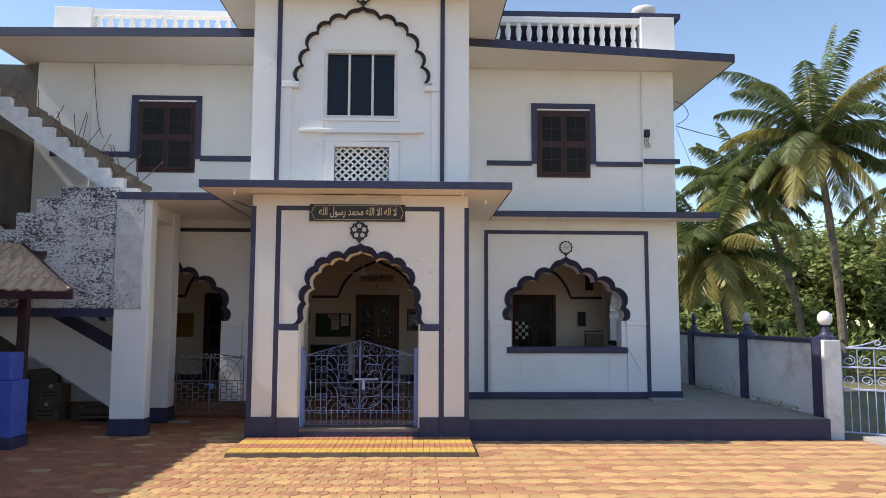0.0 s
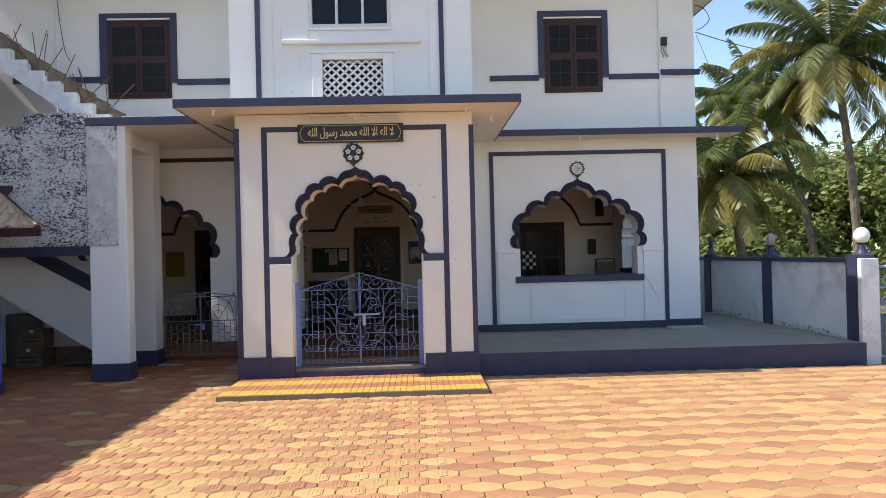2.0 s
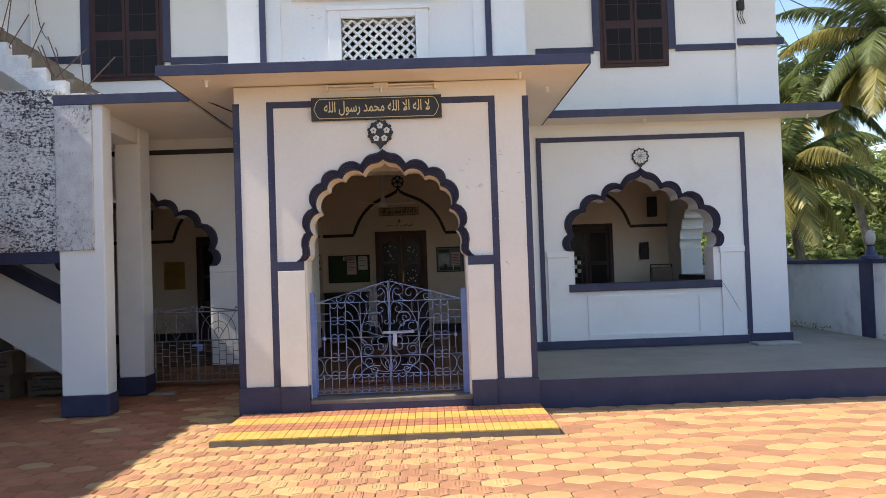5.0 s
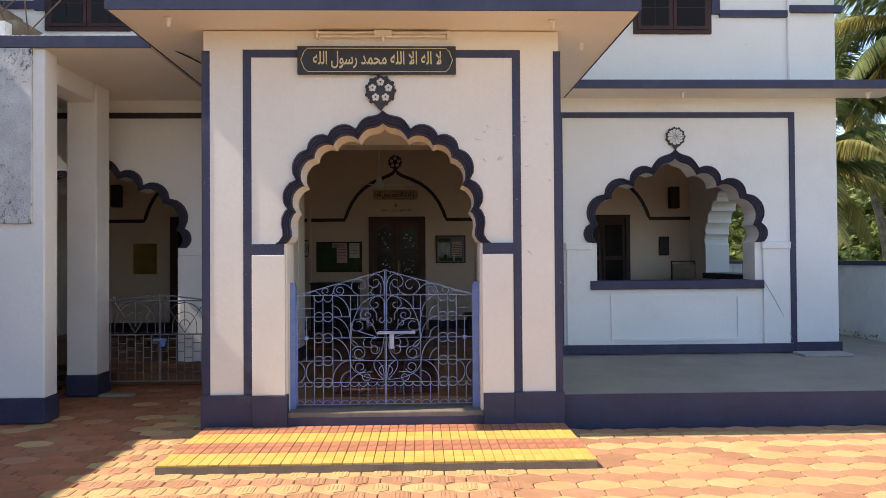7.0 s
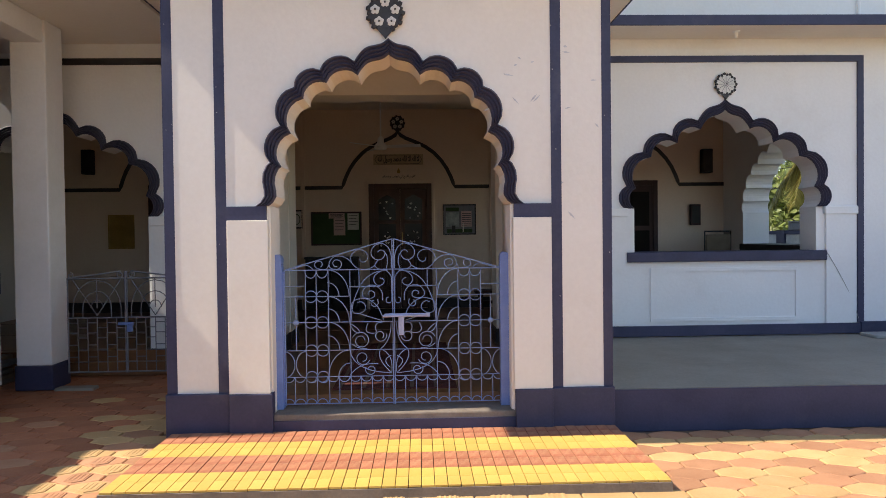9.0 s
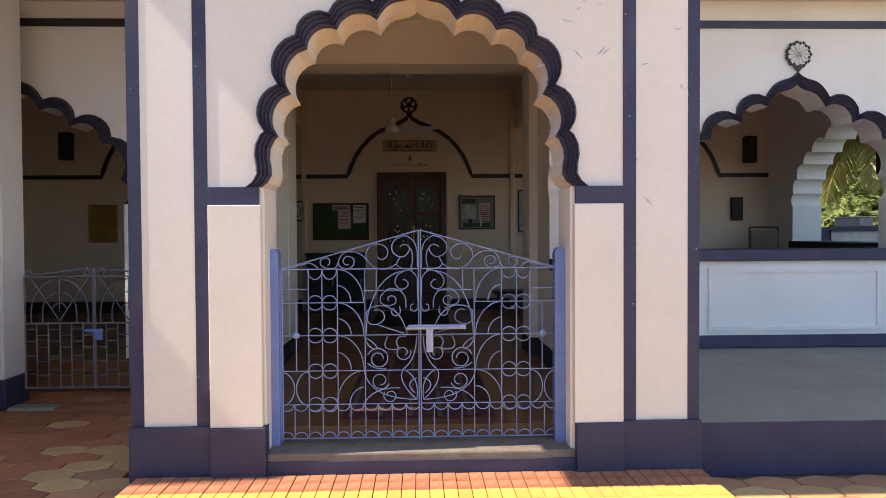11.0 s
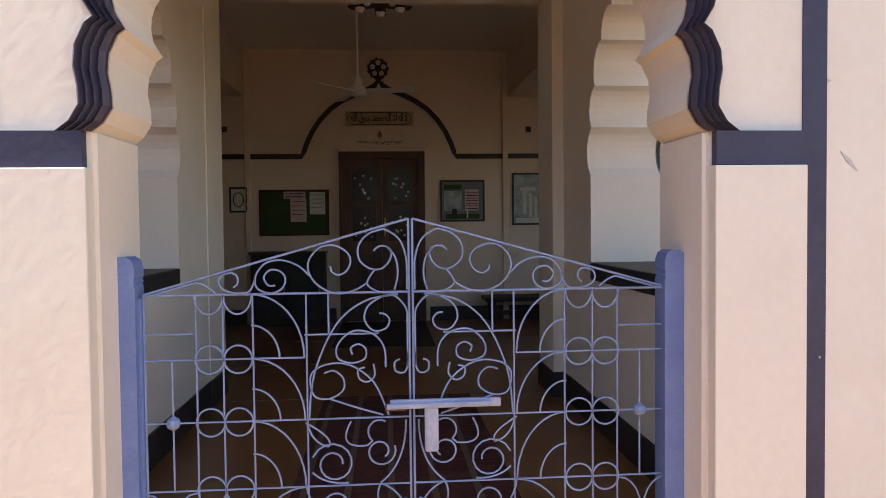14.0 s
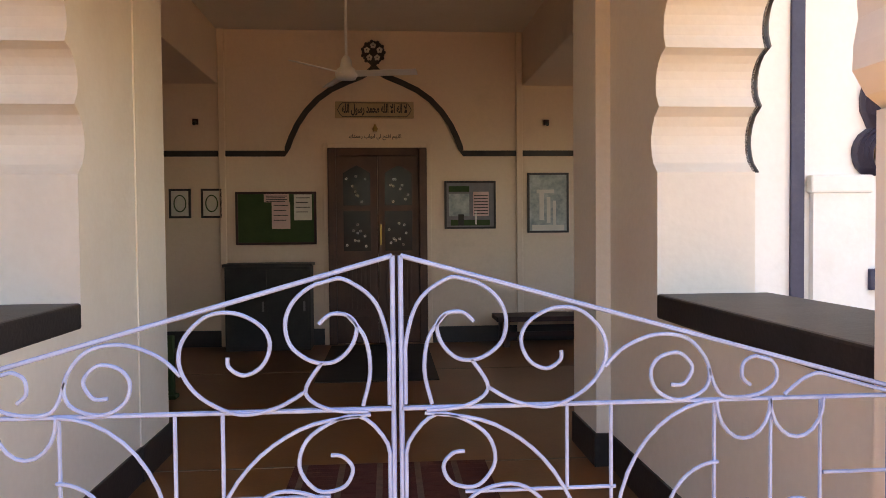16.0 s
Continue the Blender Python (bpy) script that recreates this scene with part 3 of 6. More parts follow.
tagged(part("gate_kerb", boxes((6.78, 7.4, 9.2, 10.45, -0.05, 0.06), bevel=0.012), CONCRETE), "pale cement kerb under the road gate", "kerb", kind="structure")
tagged(part("gate_pier", boxes((6.36, 6.62, 10.62, 10.95, -0.05, 1.46), bevel=0.01), MOULDY), "stained white gate pier with navy corner", "pier", kind="structure")
tagged(part("pier_stripe", boxes((6.345, 6.42, 10.70, 10.96, 0.0, 1.50)), NAVY), "navy painted pier corner", "trim", kind="structure")
# Unseen blocks, added to cast the west shadow edge; dark to limit bounce.
hw = tagged(part("west_shade_blocks", boxes((-14, -6.95, -8, 10.0, 0, 4.92), (-14, -6.95, 10.0, 11.6, 0, 6.5)), DARKWALL), "plain unseen blocks that cast the courtyard's west shadow", "house", kind="structure")
# Added wall that closes the gap where sun slipped in beneath the landing.
tagged(part("wall_yard_west", boxes((-7.2, -7.0, 11.6, 13.3, 0, 5.0)), DARKWALL), "dark cement side wall added to keep sun out of the stair yard", "wall", kind="structure")
# Unseen mass, added so the compound wall beyond lies in shade.
tagged(part("rear_shade_mass", boxes((-6.65, 5.12, 17.62, 27.0, 0, 6.545)), WHITE), "plain unseen rear mass that shades the compound wall", "building", kind="structure")
tagged(part("wall_yard_back", boxes((-14, -6.96, 13.30, 13.5, 0, 6.5)), DARKWALL), "dark cement wall behind the stair yard, its shade in the colour", "wall", kind="structure")
tagged(part("compound_wall_rear", boxes((-14, 16, -9.0, -8.7, 0, 2.4)), MOULDY), "plain compound wall across the courtyard", "wall", kind="structure")

# west columns and rubble wall
for nm, x0, x1, y0, y1 in (("column_front", -4.42, -3.90, 11.0, 11.25), ("column_inner", -4.36, -4.02, 12.38, 12.72)):
    c = tagged(part(nm, boxes((x0, x1, y0, y1, 0.24, 3.58), bevel=0.012), WHITE), "square white plastered column with navy foot", "column", kind="structure")
    part("foot", boxes((x0 - 0.012, x1 + 0.012, y0 - 0.012, y1 + 0.012, 0.0, 0.24), bevel=0.01), NAVY, c)
tagged(part("column_beam", boxes((-4.33, -4.04, 11.252, 12.378, 3.36, 3.578), bevel=0.01), WHITE), "white beam between the columns", "beam", kind="structure")
bm = bmesh.new()
prism(bm, [(-9, 1.90), (-4.425, 1.90), (-4.425, 3.77), (-5.30, 3.77), (-5.30, 3.59), (-5.65, 3.59), (-5.65, 3.36), (-5.95, 3.36), (-5.95, 3.10), (-6.5, 3.10), (-6.5, 2.82), (-9, 2.82)], 11.0, 11.34)
bmesh.ops.subdivide_edges(bm, edges=bm.edges, cuts=2)
rw = tagged(part("wall_rubble", bm, RUBBLE), "black-stained whitewashed rubble wall with stepped top", "wall", kind="structure")
rnd = random.Random(4)
z = 1.92
stones = bmesh.new()
while z < 3.72:
    h = rnd.uniform(0.06, 0.15)
    x = -7.0
    while x < -4.50:
        ln = rnd.uniform(0.07, 0.30)
        xe = min(x + ln, -4.44)
        top = 3.77 if x > -5.28 else 3.59 if x > -5.63 else 3.36 if x > -5.93 else 3.10 if x > -6.48 else 2.82
        if z + h < top and xe - x > 0.05:
            box(stones, x + 0.001, xe - 0.001, 10.993 - rnd.uniform(0, 0.009), 11.01, z + rnd.uniform(0, 0.004), z + h - 0.001)
        x += ln
    z += h
part("facing_stones", stones, RUBBLE, rw)["kind"] = "stuff"
part("patch", boxes((-4.43, -4.005, 10.966, 10.999, 1.90, 3.575), bevel=0.008), PLASTER, rw, "grey rough plaster patch")
part("beam", boxes((-9, -4.425, 11.0, 11.34, 1.77, 1.90)), NAVY, rw)
for nm, y0, y1 in (("stair_flight_upper", 11.50, 12.60),):
    st = thing(nm, "rough white cement stair with stepped side", "stair", kind="structure")
    for i in range(16):
        x = -4.32 - 0.235 * i
        z = 3.68 + 0.165 * i
        bm = bmesh.new()
        prism(bm, [(x, z + 0.165), (x, z - 0.24), (x - 0.235, z - 0.075), (x - 0.235, z + 0.165)], y0, y0 + 0.12)
        part("cheek", bm, WHITEWASH, st)
        # Bodies rise past the cheek; the weakly lit risers' shade is in their colour.
        bm = bmesh.new()
        prism(bm, [(x + 0.05, z + 0.215), (x + 0.05, z + 0.05), (x - 0.235, z + 0.02), (x - 0.235, z + 0.215)], y0 + 0.12, y1)
        part("step", bm, STEPC, st)
bm = bmesh.new()
prism(bm, [(-7.6, 2.75), (-7.6, 2.05), (-4.55, 0.10), (-4.4, 0.10), (-4.4, 0.95)], 12.05, 12.20)
tagged(part("stair_flight_lower", bm, WHITE), "white plastered side of the lower stair flight", "stair", kind="structure")
bm = bmesh.new()
prism(bm, [(-7.6, 2.95), (-7.6, 2.752), (-4.4, 0.952), (-4.4, 1.15)], 12.03, 12.22)
tagged(part("stair_rail", bm, NAVY), "navy painted stair handrail", "rail", kind="structure")


# ---- things: gates ----
def spiral(u, z, r, a0, turns, way=1, end=0.35, n=22):
    """A rolled scroll end: angles in degrees, from the outer radius inwards."""
    pts = []
    for i in range(n + 1):
        t = i / n
        a = radians(a0 + way * 360 * turns * t)
        rr = r * (1 - (1 - end) * t)
        pts.append((u + rr * math.cos(a), z + rr * math.sin(a)))
    return pts


def curve2(p, c, q, n=12):
    """A bend from p to q drawn towards c."""
    return [((1 - t) ** 2 * p[0] + 2 * t * (1 - t) * c[0] + t * t * q[0], (1 - t) ** 2 * p[1] + 2 * t * (1 - t) * c[1] + t * t * q[1]) for t in [i / n for i in range(n + 1)]]


def flow(*p, n=5):
    """A smooth line through a few points."""
    pts = []
    q = [p[0]] + list(p) + [p[-1]]
    for i in range(1, len(q) - 2):
        for k in range(n):
            t = k / n
            pts.append(tuple(0.5 * (2 * q[i][c] + (q[i + 1][c] - q[i - 1][c]) * t + (2 * q[i - 1][c] - 5 * q[i][c] + 4 * q[i + 1][c] - q[i + 2][c]) * t * t + (3 * q[i][c] - q[i - 1][c] - 3 * q[i + 1][c] + q[i + 2][c]) * t ** 3) for c in (0, 1)))
    return pts + [p[-1]]


def ring(u, z, r, n=18):
    return [(u + r * math.cos(2 * math.pi * i / n), z + r * math.sin(2 * math.pi * i / n)) for i in range(n)]


def quarter(u0, z0, ru, rz, a0, a1, n=10):
    return [(u0 + ru * math.cos(radians(a0 + (a1 - a0) * i / n)), z0 + rz * math.sin(radians(a0 + (a1 - a0) * i / n))) for i in range(n + 1)]


def rods(parent, name, lines, side, cx, y, r, mat, closed=False, base=0.0):
    """Each line of (u, z) points becomes a rod; side mirrors the leaf."""
    for ln in lines:
        part(name, tube(bmesh.new(), [(cx + side * u, y, z + base) for u, z in ln], r, 6, closed), mat, parent)


GY, GX = 10.690, -0.641
gate = thing("ornamental_gate", "lilac painted iron double gate with scrollwork, shut", "gate", (GX, GY, 0.175))


def gate_leaf(side):
    leaf = new("gate_leaf")
    leaf.parent = gate
    leaf.matrix_parent_inverse = Matrix.Translation((GX, GY, 0.175)).inverted()
    o = 0.006
    W = 0.808
    zb = [0.207, 0.408, 0.607, 0.817, 1.010, 1.208]
    top = lambda u: 1.435 - 0.224 * (u / W)
    frame_lines = [[(o, 0.195), (o, 1.435)], [(W, 0.195), (W, 1.211)], [(o, 1.435), (W, 1.211)], [(o, zb[0]), (W, zb[0])], [(o, zb[5]), (W, zb[5])]]
    rods(leaf, "frame_bar", frame_lines, side, GX, GY, 0.0038, IRON)
    flat = [[(o, zb[1]), (W, zb[1])], [(o, zb[2]), (W, zb[2])], [(o, zb[3]), (W, zb[3])], [(0.33, zb[4]), (W, zb[4])], [(0.66, 1.09), (W, 1.09)], [(0.10, 1.08), (0.33, 1.08)]]
    rods(leaf, "cross_bar", flat, side, GX, GY, 0.0031, IRON)
    up = [[(u, zb[0]), (u, zb[5])] for u in (0.323, 0.485, 0.575, 0.655)] + [[(0.728, zb[2]), (0.728, zb[4])], [(0.255, 1.08), (0.255, zb[5])]]
    up += [[(u, zb[0]), (u, zb[1])] for u in (0.083, 0.165, 0.248, 0.41, 0.74)]
    rods(leaf, "upright_bar", up, side, GX, GY, 0.0031, IRON)
    rods(leaf, "ring", [ring(u, z, 0.043) for u in (0.530, 0.615) for z in (zb[1] + 0.0, zb[2], zb[3], zb[4])], side, GX, GY - 0.004, 0.0032, IRON, True)
    rods(leaf, "half_ring", [quarter(u, zb[5], 0.043, 0.06, 180, 360) for u in (0.530, 0.615)], side, GX, GY - 0.004, 0.0032, IRON)
    us = [0.042 + 0.0826 * i for i in range(10)]
    rods(leaf, "half_ring", [quarter(u, zb[1], 0.039, 0.038, 180, 360) for u in us] + [quarter(u, zb[0], 0.039, 0.038, 0, 180) for u in us], side, GX, GY - 0.004, 0.0032, IRON)
    fans = []
    for k in (4, 3, 2):
        z0, z1 = zb[k], zb[k + 1]
        fans.append(quarter(0.49, z0, -0.16, z1 - z0, 0, 90))
        fans.append(quarter(0.49, z0, -0.085, (z1 - z0) * 0.52, 0, 90))
    fans.append(quarter(0.33, zb[1], 0.16, zb[2] - zb[1], 0, 90))
    fans.append(quarter(0.33, zb[1], 0.085, 0.10, 0, 90))
    fans.append(quarter(0.815, 0.503, -0.075, 0.098, 90, -90))
    fans.append(quarter(0.66, 0.503, 0.07, 0.098, 90, -90))
    rods(leaf, "arc", fans, side, GX, GY - 0.003, 0.0031, IRON)
    sc = []
    # pediment
    sc.append(flow((0.003, 1.204), (0.011, 1.287), (0.030, 1.353), (0.068, 1.386), (0.101, 1.391), (0.143, 1.367), (0.162, 1.333), (0.156, 1.295), (0.126, 1.271), (0.093, 1.269), (0.068, 1.290), (0.059, 1.319), (0.072, 1.337), (0.097, 1.339), (0.114, 1.325)))
    sc.append(flow((0.072, 1.337), (0.047, 1.303), (0.040, 1.253), (0.051, 1.203)))
    sc.append(flow((0.110, 1.269), (0.135, 1.225), (0.101, 1.199), (0.043, 1.194)))
    sc.append(flow((0.135, 1.226), (0.177, 1.203), (0.231, 1.195), (0.285, 1.221), (0.313, 1.262), (0.310, 1.303), (0.277, 1.338), (0.235, 1.343), (0.197, 1.323), (0.185, 1.295), (0.197, 1.265), (0.223, 1.252), (0.244, 1.264), (0.246, 1.279)))
    sc.append(flow((0.313, 1.253), (0.344, 1.282), (0.394, 1.300), (0.444, 1.291), (0.474, 1.252), (0.469, 1.215), (0.428, 1.199), (0.394, 1.214), (0.384, 1.243), (0.398, 1.265), (0.428, 1.271), (0.449, 1.249), (0.436, 1.224), (0.415, 1.223)))
    sc.append(flow((0.474, 1.248), (0.495, 1.205), (0.545, 1.203), (0.578, 1.220), (0.582, 1.245), (0.561, 1.265), (0.532, 1.256), (0.528, 1.232), (0.541, 1.219)))
    sc.append(flow((0.595, 1.203), (0.628, 1.228), (0.662, 1.235), (0.720, 1.216), (0.800, 1.201)))
    # centre panel, upper
    sc.append(flow((0.318, 0.81), (0.30, 0.95), (0.234, 1.096), (0.144, 1.17), (0.04, 1.19)))
    sc.append(flow((0.004, 0.96), (0.005, 1.039), (0.009, 1.131), (0.058, 1.188), (0.126, 1.162), (0.145, 1.116), (0.119, 1.079), (0.081, 1.083), (0.067, 1.109), (0.081, 1.128), (0.099, 1.131)))
    sc.append(flow((0.081, 0.964), (0.085, 1.025), (0.119, 1.068), (0.180, 1.078), (0.226, 1.040), (0.229, 0.997), (0.188, 0.979), (0.146, 0.991), (0.142, 1.022), (0.165, 1.037), (0.188, 1.025), (0.183, 1.006)))
    sc.append(flow((0.073, 0.814), (0.119, 0.918), (0.195, 0.974), (0.271, 0.974), (0.312, 0.941), (0.302, 0.880), (0.256, 0.869), (0.213, 0.895), (0.213, 0.933), (0.241, 0.956), (0.271, 0.949)))
    sc.append(flow((0.119, 0.974), (0.115, 0.939), (0.137, 0.919), (0.162, 0.929), (0.166, 0.957), (0.145, 0.964)))
    sc.append(flow((0.005, 1.009), (0.020, 0.949), (0.050, 0.951), (0.052, 0.979), (0.036, 0.987)))
    sc.append(flow((0.256, 0.869), (0.170, 0.839), (0.090, 0.814)))
    # centre panel, middle
    sc.append(curve2((0.33, 0.797), (0.24, 0.745), (0.26, 0.72)) + curve2((0.26, 0.72), (0.31, 0.73), (0.325, 0.797))[1:])
    sc.append(curve2((0.19, 0.797), (0.24, 0.71), (0.14, 0.72)) + spiral(0.10, 0.765, 0.04, -60, 0.5, 1, 0.8)[1:])
    sc.append(spiral(0.245, 0.665, 0.068, 20, 1.45, 1, 0.4))
    sc.append(spiral(0.10, 0.700, 0.048, 160, 1.2, 1, 0.45))
    sc.append(curve2((0.02, 0.797), (0.02, 0.66), (0.10, 0.602)))
    sc.append(curve2((0.31, 0.64), (0.27, 0.60), (0.20, 0.605)))
    # centre panel, lower
    sc.append(curve2((0.33, 0.602), (0.31, 0.43), (0.02, 0.42)))
    sc.append(spiral(0.235, 0.535, 0.055, 200, 1.2, 1, 0.45))
    sc.append(spiral(0.175, 0.445, 0.042, 30, 1.1, -1, 0.5))
    sc.append(curve2((0.33, 0.405), (0.27, 0.50), (0.12, 0.49)))
    sc.append(curve2((0.02, 0.42), (0.0, 0.56), (0.10, 0.60)) + curve2((0.10, 0.60), (0.14, 0.53), (0.02, 0.42))[1:])
    sc.append(curve2((0.02, 0.55), (0.10, 0.52), (0.03, 0.46)))
    sc = [[(max(u, 0.012), min(z + 0.011, top(u) - 0.008)) for u, z in ln] for ln in sc]
    rods(leaf, "scroll", sc, side, GX, GY - 0.003, 0.0031, IRON)
    part("boss", lathe(bmesh.new(), [(0.004, -0.022), (0.018, -0.012), (0.022, 0.0), (0.018, 0.012), (0.004, 0.022)], (GX + side * 0.728, GY, zb[3]), 12), IRON, leaf)
    part("hinge_bar", tube(bmesh.new(), [(GX + side * 0.822, GY, 0.21), (GX + side * 0.822, GY, 1.20)], 0.009, 6), LILAC, leaf)


gate_leaf(-1)
gate_leaf(1)
latch = part("latch", boxes((-0.71, -0.368, 10.642, 10.657, 0.852, 0.880), bevel=0.004), PALEIRON, gate, "pale blue sliding bolt")
latch.matrix_parent_inverse = Matrix.Translation((GX, GY, 0.175)).inverted()
part("bolt", tube(bmesh.new(), [(-0.72, 10.635, 0.862), (-0.40, 10.635, 0.866)], 0.009, 8), PALEIRON, latch)
part("hasp", boxes((-0.605, -0.562, 10.634, 10.652, 0.718, 0.86), bevel=0.008), PALEIRON, latch)
part("rust_tip", boxes((-0.725, -0.66, 10.639, 10.659, 0.848, 0.862)), RUST, latch)
for x in (-1.500, 0.195):
    p = thing("gate_post", "lilac painted wooden gate post with rounded top", "post", (x, 10.70, 0.175), "gate posts")
    pts = [(u * 0.80, z * 0.985) for u, z in [(-0.045, 0.0), (0.045, 0.0), (0.045, 1.075), (0.040, 1.085), (0.045, 1.092), (0.040, 1.10), (0.045, 1.11), (0.045, 1.135), (0.035, 1.16), (0.015, 1.17), (-0.015, 1.17), (-0.035, 1.16), (-0.045, 1.135), (-0.045, 1.11), (-0.040, 1.10), (-0.045, 1.092), (-0.040, 1.085), (-0.045, 1.075)]]
    bm = bmesh.new()
    prism(bm, pts, -0.042, 0.042)
    part("shaft", bm, LILAC, p)

sg = thing("small_gate", "grey iron double gate with fan tops, shut", "gate", (-3.366, 12.55, 0.09))
SINV = Matrix.Translation((-3.366, 12.55, 0.09)).inverted()
for side in (-1, 1):
    leaf = new("gate_leaf")
    leaf.parent, leaf.matrix_parent_inverse = sg, SINV
    W = 0.572
    fr = [[(0.008, 0.19), (0.008, 1.20)], [(W, 0.19), (W, 1.14)], [(0.008, 0.20), (W, 0.20)], [(0.008, 0.74), (W, 0.74)], [(0.008, 1.13), (W, 1.13)], [(0.05, 1.20), (W - 0.05, 1.14)]]
    rods(leaf, "frame_bar", fr, side, -3.366, 12.55, 0.008, GREYIRON, base=-0.06)
    rods(leaf, "scroll", [spiral(0.055, 1.165, 0.035, 90, 1.2, -1, 0.4), spiral(W - 0.03, 1.16, 0.03, 90, 1.2, 1, 0.4)], side, -3.366, 12.55, 0.006, GREYIRON, base=-0.06)
    c = W / 2
    rods(leaf, "arc", [quarter(c, 0.84, r, r * 1.15, 0, 180) for r in (0.06, 0.14, 0.235)] + [[(c - r, 0.84), (c - r, 0.74)] for r in (0.14, 0.235)] + [[(c + r, 0.84), (c + r, 0.74)] for r in (0.14, 0.235)], side, -3.366, 12.55, 0.005, GREYIRON, base=-0.06)
    rods(leaf, "spoke", [[(c, 0.76), (c + dx, z)] for dx, z in ((-0.235, 1.12), (0.235, 1.12))] + [[(c, 0.84), (c, 1.13)]], side, -3.366, 12.55, 0.005, GREYIRON, base=-0.06)
    rods(leaf, "upright_bar", [[(W * k / 6, 0.20), (W * k / 6, 0.74)] for k in range(1, 6)], side, -3.366, 12.55, 0.005, GREYIRON, base=-0.06)
    rods(leaf, "rung", [[(W * k / 6, z + (0.05 if k % 2 else 0)), (W * (k + 1) / 6, z + (0.05 if k % 2 else 0))] for k in range(6) for z in (0.30, 0.42, 0.54, 0.64)], side, -3.366, 12.55, 0.0045, GREYIRON, base=-0.06)
lk = part("latch", boxes((-3.44, -3.29, 12.525, 12.54, 0.605, 0.635), bevel=0.004), LILAC, sg, "blue latch plate")
lk.matrix_parent_inverse = SINV
part("padlock", boxes((-3.35, -3.29, 12.505, 12.535, 0.54, 0.61), bevel=0.008), LILAC, sg).matrix_parent_inverse = SINV
tagged(part("doorstep", boxes((-4.0, -3.62, 12.36, 12.5, -0.03, 0.02), bevel=0.015), PLINTHC), "broken cement doorstep", "step", kind="structure")

# entrance gate by the road
rg = thing("road_gate", "pale blue iron road gate with scroll top", "gate", (6.62, 10.70, 0.0))
RINV = Matrix.Translation((6.62, 10.70, 0)).inverted()


def rput(name, lines, r, mat=PALEIRON):
    for ln in lines:
        part(name, tube(bmesh.new(), [(6.66 + u, 10.70 - 0.7 * u, z) for u, z in ln], r, 6), mat, rg).matrix_parent_inverse = RINV


rput("frame_bar", [[(0, 0.06), (0, 1.36)], [(1.6, 0.06), (1.6, 1.36)], [(0, 0.08), (1.6, 0.08)], [(0, 0.72), (1.6, 0.72)], [(0, 1.05), (1.6, 1.05)], [(0, 1.34), (1.6, 1.34)]], 0.016)
rput("upright_bar", [[(0.09 * k, 0.08), (0.09 * k, 0.72)] for k in range(1, 18)] + [[(0.18 * k, 0.72), (0.18 * k, 1.34)] for k in range(1, 9)], 0.009)
rput("scroll", [spiral(0.09 + 0.18 * k, 1.15, 0.075, 90, 1.3, 1 if k % 2 else -1, 0.4) for k in range(9)] + [spiral(0.09 + 0.18 * k, 0.86, 0.07, 270, 1.3, 1 if k % 2 else -1, 0.4) for k in range(9)], 0.008)
rput("top_scroll", [curve2((0.0, 1.34), (0.22, 1.36), (0.40, 1.46)) + spiral(0.40, 1.42, 0.04, 90, 1.0, -1, 0.5)[1:], curve2((0.4, 1.34), (0.6, 1.48), (0.9, 1.34))], 0.011)

# ---- things: sign, medallions, lamps ----
LAMALEF, ALEF, LAM_I, LAM_M, HEH_F, MEEM_I, MEEM_M, HAH_M, DAL_F, REH, SEEN_I, WAW_F, LAM = "\uFEFB", "\uFE8D", "\uFEDF", "\uFEE0", "\uFEEA", "\uFEE3", "\uFEE4", "\uFEA4", "\uFEAA", "\uFEAD", "\uFEB3", "\uFEEE", "\uFEDD"
ALLAH = ALEF + LAM_I + LAM_M + HEH_F
CREED = " ".join([LAMALEF, ALEF + LAM_I + HEH_F, ALEF + LAMALEF, ALLAH, MEEM_I + HAH_M + MEEM_M + DAL_F, REH + SEEN_I + WAW_F + LAM, ALLAH])[::-1]
PRAYER = " ".join([ALEF + LAM_I + LAM_M + "\uFEEC" + "\uFEE2", ALEF + "\uFED3" + "\uFE98" + "\uFEA2", LAM_I + "\uFEF2", ALEF + "\uFE91" + WAW_F + ALEF + "\uFE8F", REH + "\uFEA3" + MEEM_M + "\uFE98" + "\uFEDA"])[::-1]


def lettering(name, body, mat, parent, x0, x1, z0, z1, y, thick=0.004, bold=0.0):
    """Writing that fills the given space on a face that looks towards -y."""
    cu = bpy.data.curves.new(name, "FONT")
    cu.body, cu.extrude, cu.resolution_u, cu.offset = body, 0.02, 3, bold
    tmp = bpy.data.objects.new(name, cu)
    scene.collection.objects.link(tmp)
    bpy.context.view_layer.update()
    me = bpy.data.meshes.new_from_object(tmp.evaluated_get(bpy.context.evaluated_depsgraph_get()))
    bpy.data.objects.remove(tmp)
    xs, ys = [v.co.x for v in me.vertices], [v.co.y for v in me.vertices]
    ax, bx, ay, by = min(xs), max(xs), min(ys), max(ys)
    for v in me.vertices:
        v.co = Vector((x0 + (v.co.x - ax) / (bx - ax) * (x1 - x0), y - v.co.z * thick / 0.02, z0 + (v.co.y - ay) / (by - ay) * (z1 - z0)))
    me.materials.clear()
    me.materials.append(mat)
    ob = new(name, me)
    ob.parent = parent
    return ob


